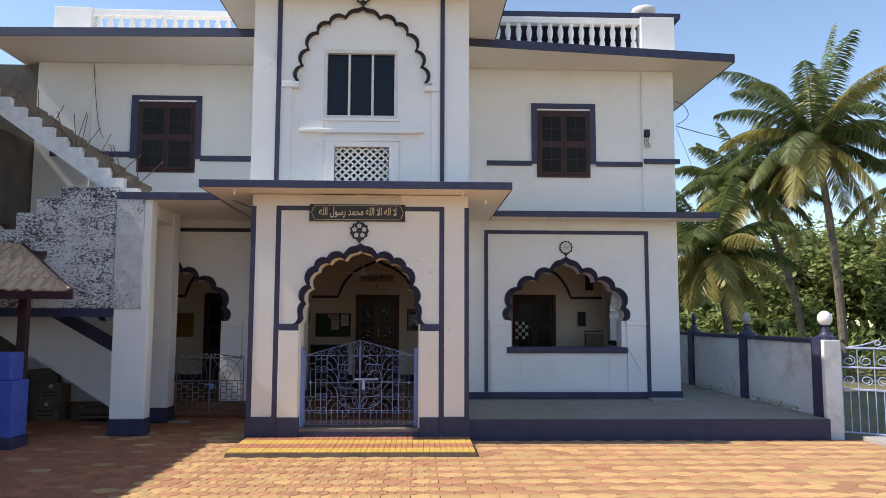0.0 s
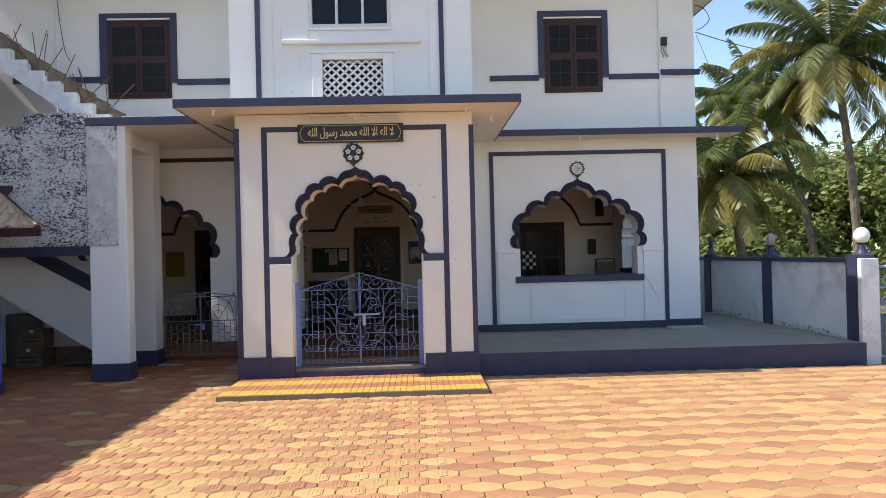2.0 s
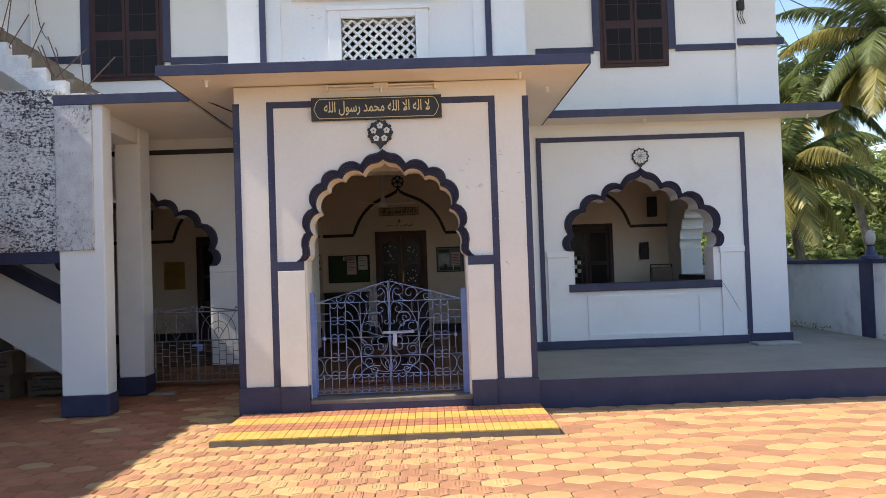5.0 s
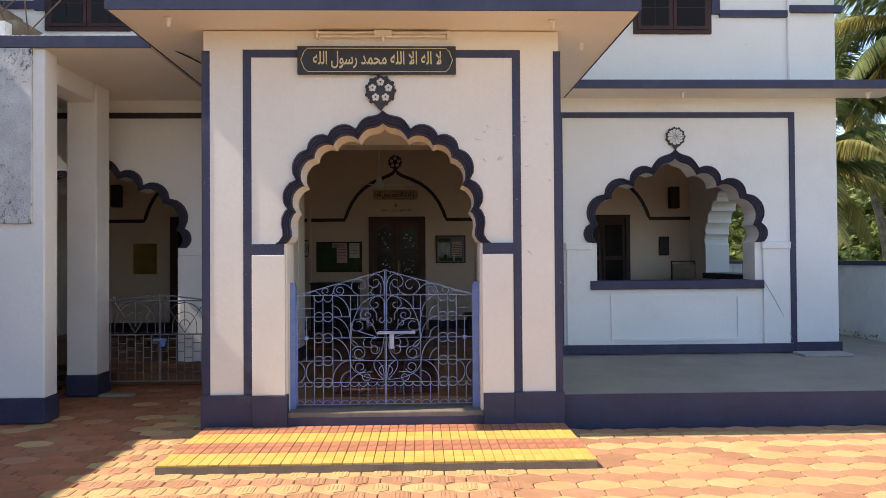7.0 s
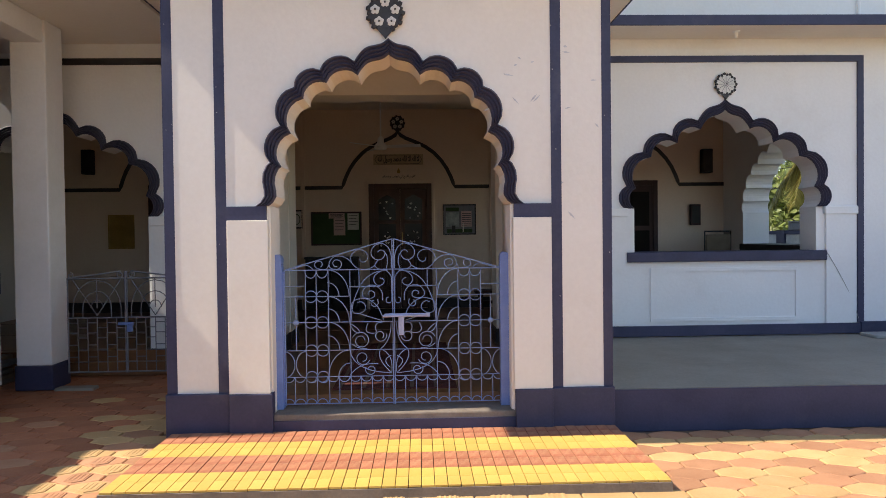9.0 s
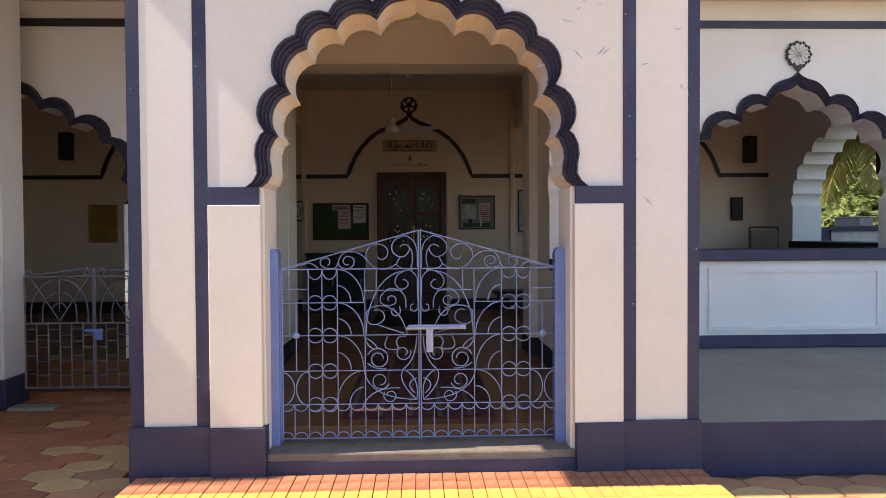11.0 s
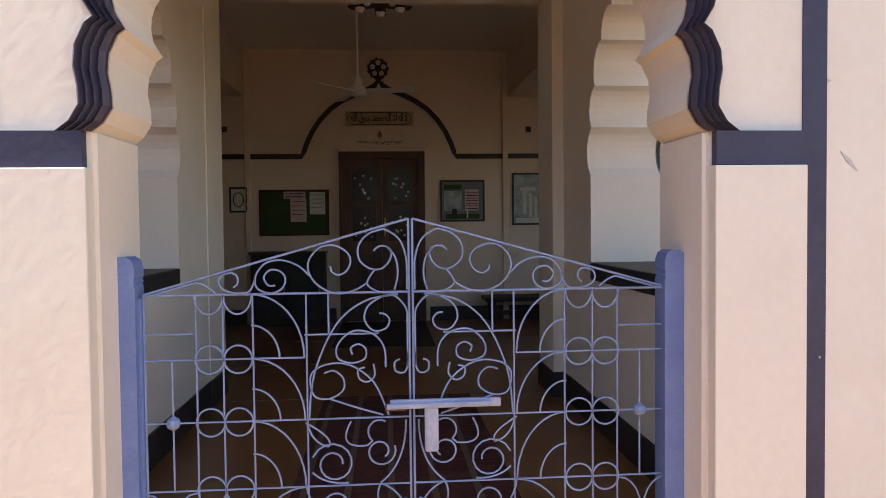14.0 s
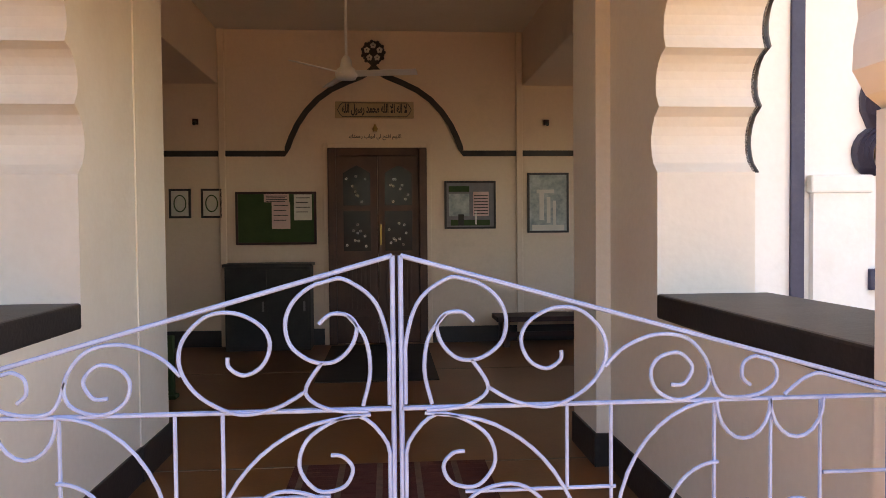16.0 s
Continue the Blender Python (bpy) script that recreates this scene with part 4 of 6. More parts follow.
def frame_outline(bm, x0, x1, z0, z1, y, t, c=0.06):
    """A thin border with cut corners."""
    pts = [(x0 + c, z0), (x1 - c, z0), (x1 - c * 0.5, z0 + c * 0.5), (x1, (z0 + z1) / 2), (x1 - c * 0.5, z1 - c * 0.5), (x1 - c, z1), (x0 + c, z1), (x0 + c * 0.5, z1 - c * 0.5), (x0, (z0 + z1) / 2), (x0 + c * 0.5, z0 + c * 0.5)]
    return tube(bm, [(u, y, z) for u, z in pts], t, 4, True)


sb = thing("signboard", "black signboard with gold Arabic calligraphy over the arch", "sign")
part("board", boxes((-1.405, 0.015, 10.475, 10.504, 3.20, 3.452), bevel=0.004), BLACK, sb)
part("border", frame_outline(bmesh.new(), -1.375, -0.015, 3.222, 3.432, 10.474, 0.0035), GOLD, sb)
lettering("lettering", CREED, GOLD, sb, -1.265, -0.115, 3.250, 3.405, 10.473, 0.004, 0.012)


def medallion(name, x, y, z, r, petals, label):
    m = thing(name, label, "ornament", (x, y, z))
    bm = bmesh.new()
    for i in range(22):
        a = 2 * math.pi * i / 22
        rr = r * (0.90 if i % 2 else 1.0)
        bmesh.ops.create_icosphere(bm, subdivisions=1, radius=r * 0.17, matrix=Matrix.Translation((rr * 0.92 * math.cos(a), 0, rr * 0.92 * math.sin(a))) @ Matrix.Diagonal((1, 0.5, 1, 1)))
    part("wreath", bm, BLACK, m)
    part("disc", lathe(bmesh.new(), [(r * 0.86, -0.006), (r * 0.86, 0.006)], n=20), BLACK if petals else SILVER, m).rotation_euler = (radians(90), 0, 0)
    bm = bmesh.new()
    if petals:
        for k in range(5):
            a = math.pi / 2 + 2 * math.pi * k / 5
            cx, cz = 0.56 * r * math.cos(a), 0.56 * r * math.sin(a)
            for j in range(5):
                b = a + 2 * math.pi * j / 5
                bmesh.ops.create_icosphere(bm, subdivisions=1, radius=r * 0.13, matrix=Matrix.Translation((cx + 0.15 * r * math.cos(b), -0.012, cz + 0.15 * r * math.sin(b))) @ Matrix.Diagonal((1, 0.4, 1, 1)))
    else:
        for k in range(12):
            a = 2 * math.pi * k / 12
            tube(bm, [(0.1 * r * math.cos(a), -0.010, 0.1 * r * math.sin(a)), (0.75 * r * math.cos(a), -0.010, 0.75 * r * math.sin(a))], r * 0.02, 4)
    part("flower" if petals else "spoke_wheel", bm, SILVER if petals else GREYIRON, m)
    bm = bmesh.new()
    for k in range(5):
        a = math.pi / 2 + 2 * math.pi * k / 5
        bmesh.ops.create_icosphere(bm, subdivisions=1, radius=r * 0.06, matrix=Matrix.Translation((0.56 * r * math.cos(a) * (1 if petals else 0), -0.024, 0.56 * r * math.sin(a) * (1 if petals else 0))))
    part("boss", bm, BLACK, m)
    bm = bmesh.new()
    prism(bm, [(-r * 0.42, -r * 0.85), (0, -r * 1.35), (r * 0.42, -r * 0.85)], -0.012, 0.010)
    part("leaf", bm, BLACK, m)
    return m


medallion("medallion", -0.665, 10.497, 3.055, 0.135, True, "black wreath medallion with silver flowers above the arch")
medallion("medallion", 2.99, 13.245, 3.10, 0.125, False, "dark wreath medallion with a spoked wheel on white wall")
medallion("medallion", -0.66, 10.49, 6.68, 0.12, True, "black wreath medallion on the tower")
medallion("medallion", -0.785, 17.325, 3.33, 0.125, True, "dark wreath medallion above the painted line")
tl = thing("tube_light", "cream fluorescent tube batten with no tube", "lamp", (-0.64, 10.50, 3.55))
TINV = Matrix.Translation((-0.64, 10.50, 3.55)).inverted()
for nm, r in (("batten", (-1.22, -0.06, 10.478, 10.518, 3.565, 3.585)), ("reflector", (-1.20, -0.08, 10.462, 10.476, 3.53, 3.545)), ("end_cap", (-1.235, -1.215, 10.455, 10.518, 3.52, 3.588)), ("end_cap", (-0.065, -0.045, 10.455, 10.518, 3.52, 3.588)), ("choke_box", (-0.72, -0.56, 10.472, 10.518, 3.54, 3.60))):
    part(nm, boxes(r, bevel=0.003), CREAM, tl).matrix_parent_inverse = TINV
part("starter", lathe(bmesh.new(), [(0.008, -0.05), (0.016, -0.045), (0.016, 0)], (-0.64, 10.46, 3.54), 10), CREAM, tl).matrix_parent_inverse = TINV


def bulb_holder(x, y, z):
    b = thing("bulb_holder", "small white ceiling bulb holder", "lamp", (x, y, z), "bulb holders")
    part("rose", lathe(bmesh.new(), [(0.035, -0.012), (0.04, 0.0)], n=14), WHITE, b)
    part("socket", lathe(bmesh.new(), [(0.012, -0.075), (0.018, -0.07), (0.02, -0.012)], n=12), CREAM, b)


for p in ((-2.45, 10.2, 3.606), (0.85, 10.25, 3.606), (1.25, 10.9, 3.606), (2.98, 12.95, 3.606), (5.35, 12.95, 3.606)):
    bulb_holder(*p)
for x in (-2.63, 1.06):
    b = thing("wall_bulb_holder", "dark wall bulb holder on bracket", "lamp", (x, 17.335, 2.6), "wall lamps")
    part("rose", boxes((-0.03, 0.03, -0.02, 0.003, -0.03, 0.03), bevel=0.006), BROWN, b)
    part("socket", tube(bmesh.new(), [(0, -0.01, 0), (0, -0.07, -0.03)], 0.018, 8), GREYBOX, b)
for y, s in ((10.79, 0.9), (13.45, 0.62), (16.1, 0.4)):
    g = thing("globe_lamp", "white globe lamp on a navy cap", "lamp", (6.49, y, 1.46), "wall lamps")
    part("base", lathe(bmesh.new(), [(0.15, 0.0), (0.15, 0.05), (0.09, 0.07), (0.06, 0.12), (0.045, 0.20), (0.07, 0.22)], n=14), NAVY, g)
    smooth(part("globe", lathe(bmesh.new(), [(0.04 * s, 0.21), (0.085 * s, 0.235), (0.115 * s, 0.29), (0.12 * s, 0.33), (0.105 * s, 0.385), (0.06 * s, 0.43), (0.01, 0.445)], n=20), GLOBE if s > 0.8 else CONCRETE if s > 0.5 else NAVY, g))

# ---- things: windows ----
def shutter_window(name, x0, x1, z0, z1, fx0, fx1, fz1, band):
    w = thing(name, "dark brown wooden shuttered window in a navy surround, shut", "window", ((x0 + x1) / 2, 13.27, z0), kind="structure")
    inv = Matrix.Translation(((x0 + x1) / 2, 13.27, z0)).inverted()

    def put(nm, r, mat, parent=w, bevel=0.0):
        ob = part(nm, boxes(r, bevel=bevel), mat, parent)
        if parent == w:
            ob.matrix_parent_inverse = inv
        return ob
    put("surround", (fx0, x0, 13.23, 13.28, band, fz1), NAVY)
    put("surround", (x1, fx1, 13.23, 13.28, band, fz1), NAVY)
    put("surround", (x0, x1, 13.23, 13.28, z1 + 0.04, fz1), NAVY)
    put("reveal", (x0, x1, 13.235, 13.28, z1 + 0.005, z1 + 0.035), WHITE)
    put("window_frame", (x0, x1, 13.236, 13.275, z0, z1), BROWN, bevel=0.004)
    mid = (x0 + x1) / 2
    for a, b in ((x0 + 0.05, mid - 0.01), (mid + 0.01, x1 - 0.05)):
        lf = put("shutter", (a, b, 13.222, 13.24, z0 + 0.05, z1 - 0.05), BROWN, bevel=0.004)
        h = (z1 - z0 - 0.1) / 2
        for k in range(2):
            for i in range(2):
                for j in range(2):
                    wx, hz = (b - a - 0.10) / 2, (h - 0.14) / 2
                    px, pz = a + 0.045 + i * (wx + 0.012), z0 + 0.10 + k * h + j * (hz + 0.015)
                    part("pane", boxes((px, px + wx, 13.216, 13.226, pz, pz + hz)), DOORGLASS, lf)


shutter_window("window_upper_east", 2.46, 3.48, 4.44, 5.73, 2.36, 3.59, 5.87, 4.70)
shutter_window("window_upper_west", -5.05, -3.98, 4.46, 5.80, -5.18, -3.88, 5.92, 4.72)
wt = thing("window_tower", "three-pane dark glass window in a white frame", "window", (-0.68, 10.6, 4.78), kind="structure")
WINV = Matrix.Translation((-0.68, 10.6, 4.78)).inverted()
for r in ((-1.24, -0.12, 10.56, 10.66, 4.78, 4.83), (-1.24, -0.12, 10.56, 10.66, 5.80, 5.86), (-1.24, -1.19, 10.56, 10.66, 4.83, 5.80), (-0.17, -0.12, 10.56, 10.66, 4.83, 5.80), (-0.875, -0.84, 10.58, 10.66, 4.83, 5.80), (-0.52, -0.485, 10.58, 10.66, 4.83, 5.80)):
    part("window_frame", boxes(r, bevel=0.004), SILVER, wt).matrix_parent_inverse = WINV
for x0, x1 in ((-1.19, -0.875), (-0.84, -0.52), (-0.485, -0.17)):
    part("pane", boxes((x0, x1, 10.63, 10.64, 4.83, 5.80)), GLASS, wt).matrix_parent_inverse = WINV
part("sill", boxes((-1.27, -0.09, 10.54, 10.60, 4.74, 4.78), bevel=0.005), WHITE, wt).matrix_parent_inverse = WINV
jl = thing("jali_screen", "white pierced lattice screen of diamond holes", "screen", (-0.65, 10.6, 3.8), kind="structure")
bm = bmesh.new()
n, m, x0, x1, z0, z1 = 7, 5, -1.06, -0.24, 3.80, 4.34
for i in range(-m, n + 1):
    for s in (1, -1):
        a = [(x0 + (i if s > 0 else n - i) * (x1 - x0) / n * 1.0, z0), (x0 + ((i + m) if s > 0 else n - i - m) * (x1 - x0) / n, z1)]
        (ax, az), (bx, bz) = a
        lo, hi = sorted((ax, bx))
        t0 = max(0.0, (x0 - ax) / (bx - ax) if s > 0 else (ax - x1) / (ax - bx))
        t1 = min(1.0, (x1 - ax) / (bx - ax) if s > 0 else (ax - x0) / (ax - bx))
        if t1 - t0 > 0.02:
            tube(bm, [(ax + (bx - ax) * t0, 10.60, az + (bz - az) * t0), (ax + (bx - ax) * t1, 10.60, az + (bz - az) * t1)], 0.016, 4)
part("lattice", bm, WHITE, jl).matrix_parent_inverse = Matrix.Translation((-0.65, 10.6, 3.8)).inverted()

# ---- things: roof terrace ----
def balustrade(x0, x1, y, n, z0=6.48):
    b = thing("balustrade", "white turned-baluster roof railing", "railing", (x0, y, z0))
    inv = Matrix.Translation((x0, y, z0)).inverted()
    part("rail", boxes((x0, x1, y - 0.09, y + 0.09, 7.42, 7.54), bevel=0.01), WHITE, b).matrix_parent_inverse = inv
    part("plinth_rail", boxes((x0, x1, y - 0.09, y + 0.09, 6.68, 6.76), bevel=0.01), WHITE, b).matrix_parent_inverse = inv
    me = None
    for i in range(n):
        if me is None:
            ob = smooth(part("baluster", lathe(bmesh.new(), [(0.05, 0.0), (0.05, 0.06), (0.035, 0.10), (0.06, 0.22), (0.05, 0.32), (0.032, 0.36), (0.05, 0.42), (0.06, 0.52), (0.035, 0.62), (0.05, 0.66), (0.05, 0.70)], n=10), WHITE, b))
            me = ob.data
        else:
            ob = new("baluster", me)
            ob.parent = b
        ob.location = ((i + 0.5) * (x1 - x0) / n, 0, 0.28)


balustrade(-5.93, -2.32, 13.2, 18)
balustrade(1.0, 4.45, 13.2, 17)
for nm, x0, x1 in (("parapet_pier", 4.45, 5.10), ("parapet_pier", -6.6, -5.93)):
    tagged(part(nm, boxes((x0, x1, 13.05, 13.35, 6.68, 7.545), bevel=0.01), WHITE), "white plastered parapet pier on the roof", "pier", kind="structure")
tr = tagged(part("terrace_roof_edge", boxes((0.98, 5.25, 13.12, 17.0, 7.55, 7.65)), NAVY), "navy edged terrace roof", "roof", kind="structure")
# Plain dark backdrop added behind the balusters; no room is built here.
tagged(part("railing_backdrop", boxes((-6.0, 5.0, 14.6, 14.8, 6.68, 7.545)), DARKWALL), "plain dark backdrop behind the roof railing", "wall", kind="structure")
pot = thing("planter_bowl", "white round planter bowl on the roof edge", "planter", (4.62, 13.4, 7.65))
smooth(part("bowl", lathe(bmesh.new(), [(0.12, 0), (0.2, 0.05), (0.24, 0.14), (0.22, 0.2)], n=18), SILVER, pot))


# ---- things: verandah ----
dr = thing("double_door", "dark carved wooden double door with glazed top panels, shut", "door", (-0.75, 17.34, 0.25), kind="structure")
DINV = Matrix.Translation((-0.75, 17.34, 0.25)).inverted()


def dput(nm, r, mat, parent=None, bevel=0.0):
    ob = part(nm, boxes(r, bevel=bevel), mat, parent or dr)
    if parent is None:
        ob.matrix_parent_inverse = DINV
    return ob


for r in ((-1.325, -1.277, 17.30, 17.345, 0.25, 2.375), (-0.233, -0.185, 17.30, 17.345, 0.25, 2.375), (-1.277, -0.233, 17.30, 17.345, 2.327, 2.375)):
    dput("architrave", r, INNER, None, 0.006)
for r in ((-1.275, -1.19, 17.27, 17.345, 0.25, 2.325), (-0.32, -0.235, 17.27, 17.345, 0.25, 2.325), (-1.19, -0.32, 17.27, 17.345, 2.24, 2.325)):
    dput("door_frame", r, WOOD, None, 0.008)
for a, b in ((-1.19, -0.757), (-0.753, -0.32)):
    lf = dput("leaf", (a, b, 17.30, 17.335, 0.26, 2.24), WOOD, None, 0.005)
    for z0, z1 in ((1.72, 2.14), (1.24, 1.66)):
        pts = [(a + 0.075, z0), (b - 0.075, z0), (b - 0.075, z1 - 0.08), ((a + b) / 2 + 0.06, z1 - 0.03), ((a + b) / 2, z1), ((a + b) / 2 - 0.06, z1 - 0.03), (a + 0.075, z1 - 0.08)] if z0 > 1.5 else [(a + 0.075, z0), (b - 0.075, z0), (b - 0.075, z1), (a + 0.075, z1)]
        bm = bmesh.new()
        prism(bm, pts, 17.288, 17.302)
        gl = part("pane", bm, DOORGLASS, lf)
        rr = random.Random(int(z0 * 100) + int(a * 50))
        bm = bmesh.new()
        for k in range(9):
            cx, cz = rr.uniform(a + 0.10, b - 0.10), rr.uniform(z0 + 0.03, z1 - 0.10)
            for j in range(5):
                an = 2 * math.pi * j / 5
                bmesh.ops.create_icosphere(bm, subdivisions=1, radius=0.006, matrix=Matrix.Translation((cx + 0.010 * math.cos(an), 17.286, cz + 0.010 * math.sin(an))) @ Matrix.Diagonal((1, 0.3, 1, 1)))
        part("etched_flower", bm, SILVER, gl)
    for k in range(6):
        part("slat", boxes((a + 0.08 + k * 0.048, a + 0.112 + k * 0.048, 17.285, 17.302, 0.62, 1.10), bevel=0.004), WOOD, lf)
    part("bottom_panel", boxes((a + 0.075, b - 0.075, 17.285, 17.302, 0.34, 0.55), bevel=0.006), WOOD, lf)
dput("door_handle", (-0.735, -0.715, 17.27, 17.29, 1.30, 1.52), BRASS, None, 0.004)
for x0, x1, lab in ((2.52, 3.56, "dark open side doorway with wooden frame"), (-4.88, -4.0, "dark open side doorway with wooden frame")):
    d = thing("side_door", lab, "door", ((x0 + x1) / 2, 17.34, 0.25), kind="structure")
    iv = Matrix.Translation(((x0 + x1) / 2, 17.34, 0.25)).inverted()
    for nm, r, m in (("door_frame", (x0, x0 + 0.08, 17.28, 17.345, 0.25, 2.34), BROWN), ("door_frame", (x1 - 0.08, x1, 17.28, 17.345, 0.25, 2.34), BROWN), ("door_frame", (x0 + 0.08, x1 - 0.08, 17.28, 17.345, 2.26, 2.34), BROWN), ("leaf", (x0 + 0.08, (x0 + x1) / 2 - 0.002, 17.30, 17.338, 0.26, 2.26), BROWN), ("leaf", ((x0 + x1) / 2 + 0.002, x1 - 0.08, 17.30, 17.338, 0.26, 2.26), BROWN)):
        ob = part(nm, boxes(r, bevel=0.004), m, d)
        ob.matrix_parent_inverse = iv
        if nm == "leaf":
            a, b = r[0], r[1]
            for z0, z1 in ((0.36, 0.95), (1.05, 1.5), (1.58, 2.15)):
                pn = part("panel", boxes((a + 0.06, b - 0.06, 17.288, 17.302, z0, z1), bevel=0.005), DOORGLASS if z0 > 1 else BROWN, ob)

bs = thing("wall_sign", "framed plaque with Arabic calligraphy above the door", "sign")
part("board", boxes((-1.19, -0.365, 17.318, 17.342, 2.64, 2.815), bevel=0.004), TAN, bs)
part("border", frame_outline(bmesh.new(), -1.165, -0.39, 2.655, 2.80, 17.317, 0.004, 0.05), BLACK, bs)
lettering("lettering", CREED, BLACK, bs, -1.12, -0.435, 2.665, 2.792, 17.316, 0.003, 0.035)
inscription = thing("door_inscription", "black Arabic prayer lettered on the cream wall", "lettering")
lettering("lettering", PRAYER, BLACK, inscription, -1.05, -0.50, 2.41, 2.475, 17.338, 0.002, 0.01)
part("ornament", lathe(bmesh.new(), [(0.02, 0.0), (0.03, 0.03), (0.015, 0.06), (0.006, 0.08)], (-0.775, 17.33, 2.50), 10), BRASS, inscription)

nb = thing("notice_board", "green felt notice board with pinned papers", "notice board")
part("felt", boxes((-2.215, -1.42, 17.318, 17.342, 1.335, 1.85)), GREENB, nb)
for r in ((-2.235, -2.210, 17.305, 17.342, 1.315, 1.87), (-1.425, -1.40, 17.305, 17.342, 1.315, 1.87), (-2.210, -1.425, 17.305, 17.342, 1.845, 1.87), (-2.210, -1.425, 17.305, 17.342, 1.315, 1.34)):
    part("board_frame", boxes(r, bevel=0.003), BROWN, nb)
for r, m in (((-1.94, -1.68, 17.306, 17.312, 1.76, 1.86), PINK), ((-1.86, -1.67, 17.304, 17.310, 1.48, 1.76), PINK), ((-1.63, -1.445, 17.306, 17.312, 1.57, 1.84), PAPER)):
    nt = part("notice", boxes(r), m, nb)
    for k in range(4):
        z = r[5] - 0.035 - k * (r[5] - r[4]) / 5.5
        part("text_bar", boxes((r[0] + 0.02, r[1] - 0.02 - 0.02 * (k % 2), r[2] - 0.002, r[2] - 0.0005, z - 0.005, z + 0.003)), GREYBOX, nt)
cab = thing("cabinet", "black painted low cabinet against the wall", "cabinet", (-1.86, 17.15, 0.25))
CI = Matrix.Translation((-1.86, 17.15, 0.25)).inverted()
part("body", boxes((-2.29, -1.44, 17.0, 17.32, 0.25, 1.10), bevel=0.006), GREYBOX, cab).matrix_parent_inverse = CI
part("top", boxes((-2.31, -1.42, 16.98, 17.32, 1.10, 1.13), bevel=0.005), BLACK, cab).matrix_parent_inverse = CI
for a, b in ((-2.27, -1.87), (-1.86, -1.46)):
    d = part("door", boxes((a, b, 16.985, 17.0, 0.30, 1.07), bevel=0.004), GREYBOX, cab)
    d.matrix_parent_inverse = CI
    part("handle", boxes((b - 0.05, b - 0.03, 16.97, 16.985, 0.65, 0.75), bevel=0.003), GREYIRON, d)


def picture(x0, x1, z0, z1, label, inner, deep=0.03):
    p = thing("framed_picture", label, "picture")
    t = 0.022
    y0, y1 = 17.34 - deep, 17.341
    for r in ((x0, x0 + t, y0, y1, z0, z1), (x1 - t, x1, y0, y1, z0, z1), (x0 + t, x1 - t, y0, y1, z1 - t, z1), (x0 + t, x1 - t, y0, y1, z0, z0 + t)):
        part("picture_frame", boxes(r, bevel=0.003), BLACK if inner != BRASS else BRASS, p)
    part("print", boxes((x0 + t, x1 - t, y0 + 0.012, y1, z0 + t, z1 - t)), inner, p)
    return p, y0 + 0.011


for a, b in ((-2.91, -2.69), (-2.585, -2.37)):
    p, y = picture(a, b, 1.60, 1.905, "small framed print with an oval border", PAPER)
    c = (a + b) / 2
    part("oval", tube(bmesh.new(), [(c + 0.06 * math.cos(k * math.pi / 10), y, 1.752 + 0.085 * math.sin(k * math.pi / 10)) for k in range(20)], 0.006, 4, True), GREENB, p)
p, y = picture(-0.045, 0.505, 1.465, 1.975, "dark framed notice with two printed columns", GREYIRON)
for r, m in (((0.0, 0.22, y - 0.003, y, 1.60, 1.84), PRINT), ((0.0, 0.22, y - 0.003, y, 1.86, 1.92), GREENB), ((0.26, 0.43, y - 0.003, y, 1.60, 1.86), PINK), ((0.02, 0.44, y - 0.003, y, 1.50, 1.56), GREENB), ((0.10, 0.16, y - 0.005, y - 0.003, 1.50, 1.62), GREYBOX), ((0.28, 0.30, y - 0.006, y - 0.004, 1.51, 1.66), SILVER)):
    part("print_block", boxes(r), m, p)
for k in range(7):
    part("text_bar", boxes((0.27, 0.42, y - 0.006, y - 0.004, 1.62 + k * 0.032, 1.63 + k * 0.032)), GREYBOX, p)
p, y = picture(0.85, 1.30, 1.415, 2.06, "black framed blue poster of a white monument", PRINT)
for r in ((0.98, 1.03, y - 0.004, y, 1.55, 1.84), (1.06, 1.10, y - 0.004, y, 1.52, 1.80), (1.13, 1.16, y - 0.004, y, 1.50, 1.76), (0.90, 1.25, y - 0.004, y, 1.44, 1.50), (0.95, 1.14, y - 0.004, y, 1.84, 1.88)):
    part("print_block", boxes(r), PAPER, p)
picture(-5.55, -5.13, 1.30, 1.86, "brass coloured framed plaque", BRASS)
for x, y, z in ((4.38, 17.25, 2.65), (-5.83, 17.25, 2.72), (4.60, 14.35, 2.25)):
    sp = thing("loudspeaker", "black wall loudspeaker box", "speaker", (x, y, z), "verandah speakers")
    part("case", boxes((-0.085, 0.085, -0.06, 0.09, -0.20, 0.20), bevel=0.012), GREYBOX, sp)
    part("grille", boxes((-0.07, 0.07, -0.067, -0.061, -0.18, 0.18)), BLACK, sp)
sw = thing("switch_box", "dark wall-mounted electrical box", "box", (4.20, 17.32, 1.755))
part("case", boxes((-0.085, 0.085, -0.05, 0.02, -0.175, 0.175), bevel=0.008), BROWN, sw)
part("cover", boxes((-0.06, 0.06, -0.056, -0.051, -0.14, 0.14)), GREYBOX, sw)

be = thing("bench", "dark wooden bench along the back wall", "bench", (1.05, 17.1, 0.25))
part("seat", boxes((-0.6, 0.6, -0.2, 0.2, 0.26, 0.31), bevel=0.006), BROWN, be)
for x in (-0.5, 0.5):
    for y in (-0.15, 0.15):
        part("leg", boxes((x - 0.03, x + 0.03, y - 0.03, y + 0.03, 0, 0.26)), BROWN, be)
part("stretcher", boxes((-0.47, 0.47, -0.02, 0.02, 0.08, 0.13)), BROWN, be)


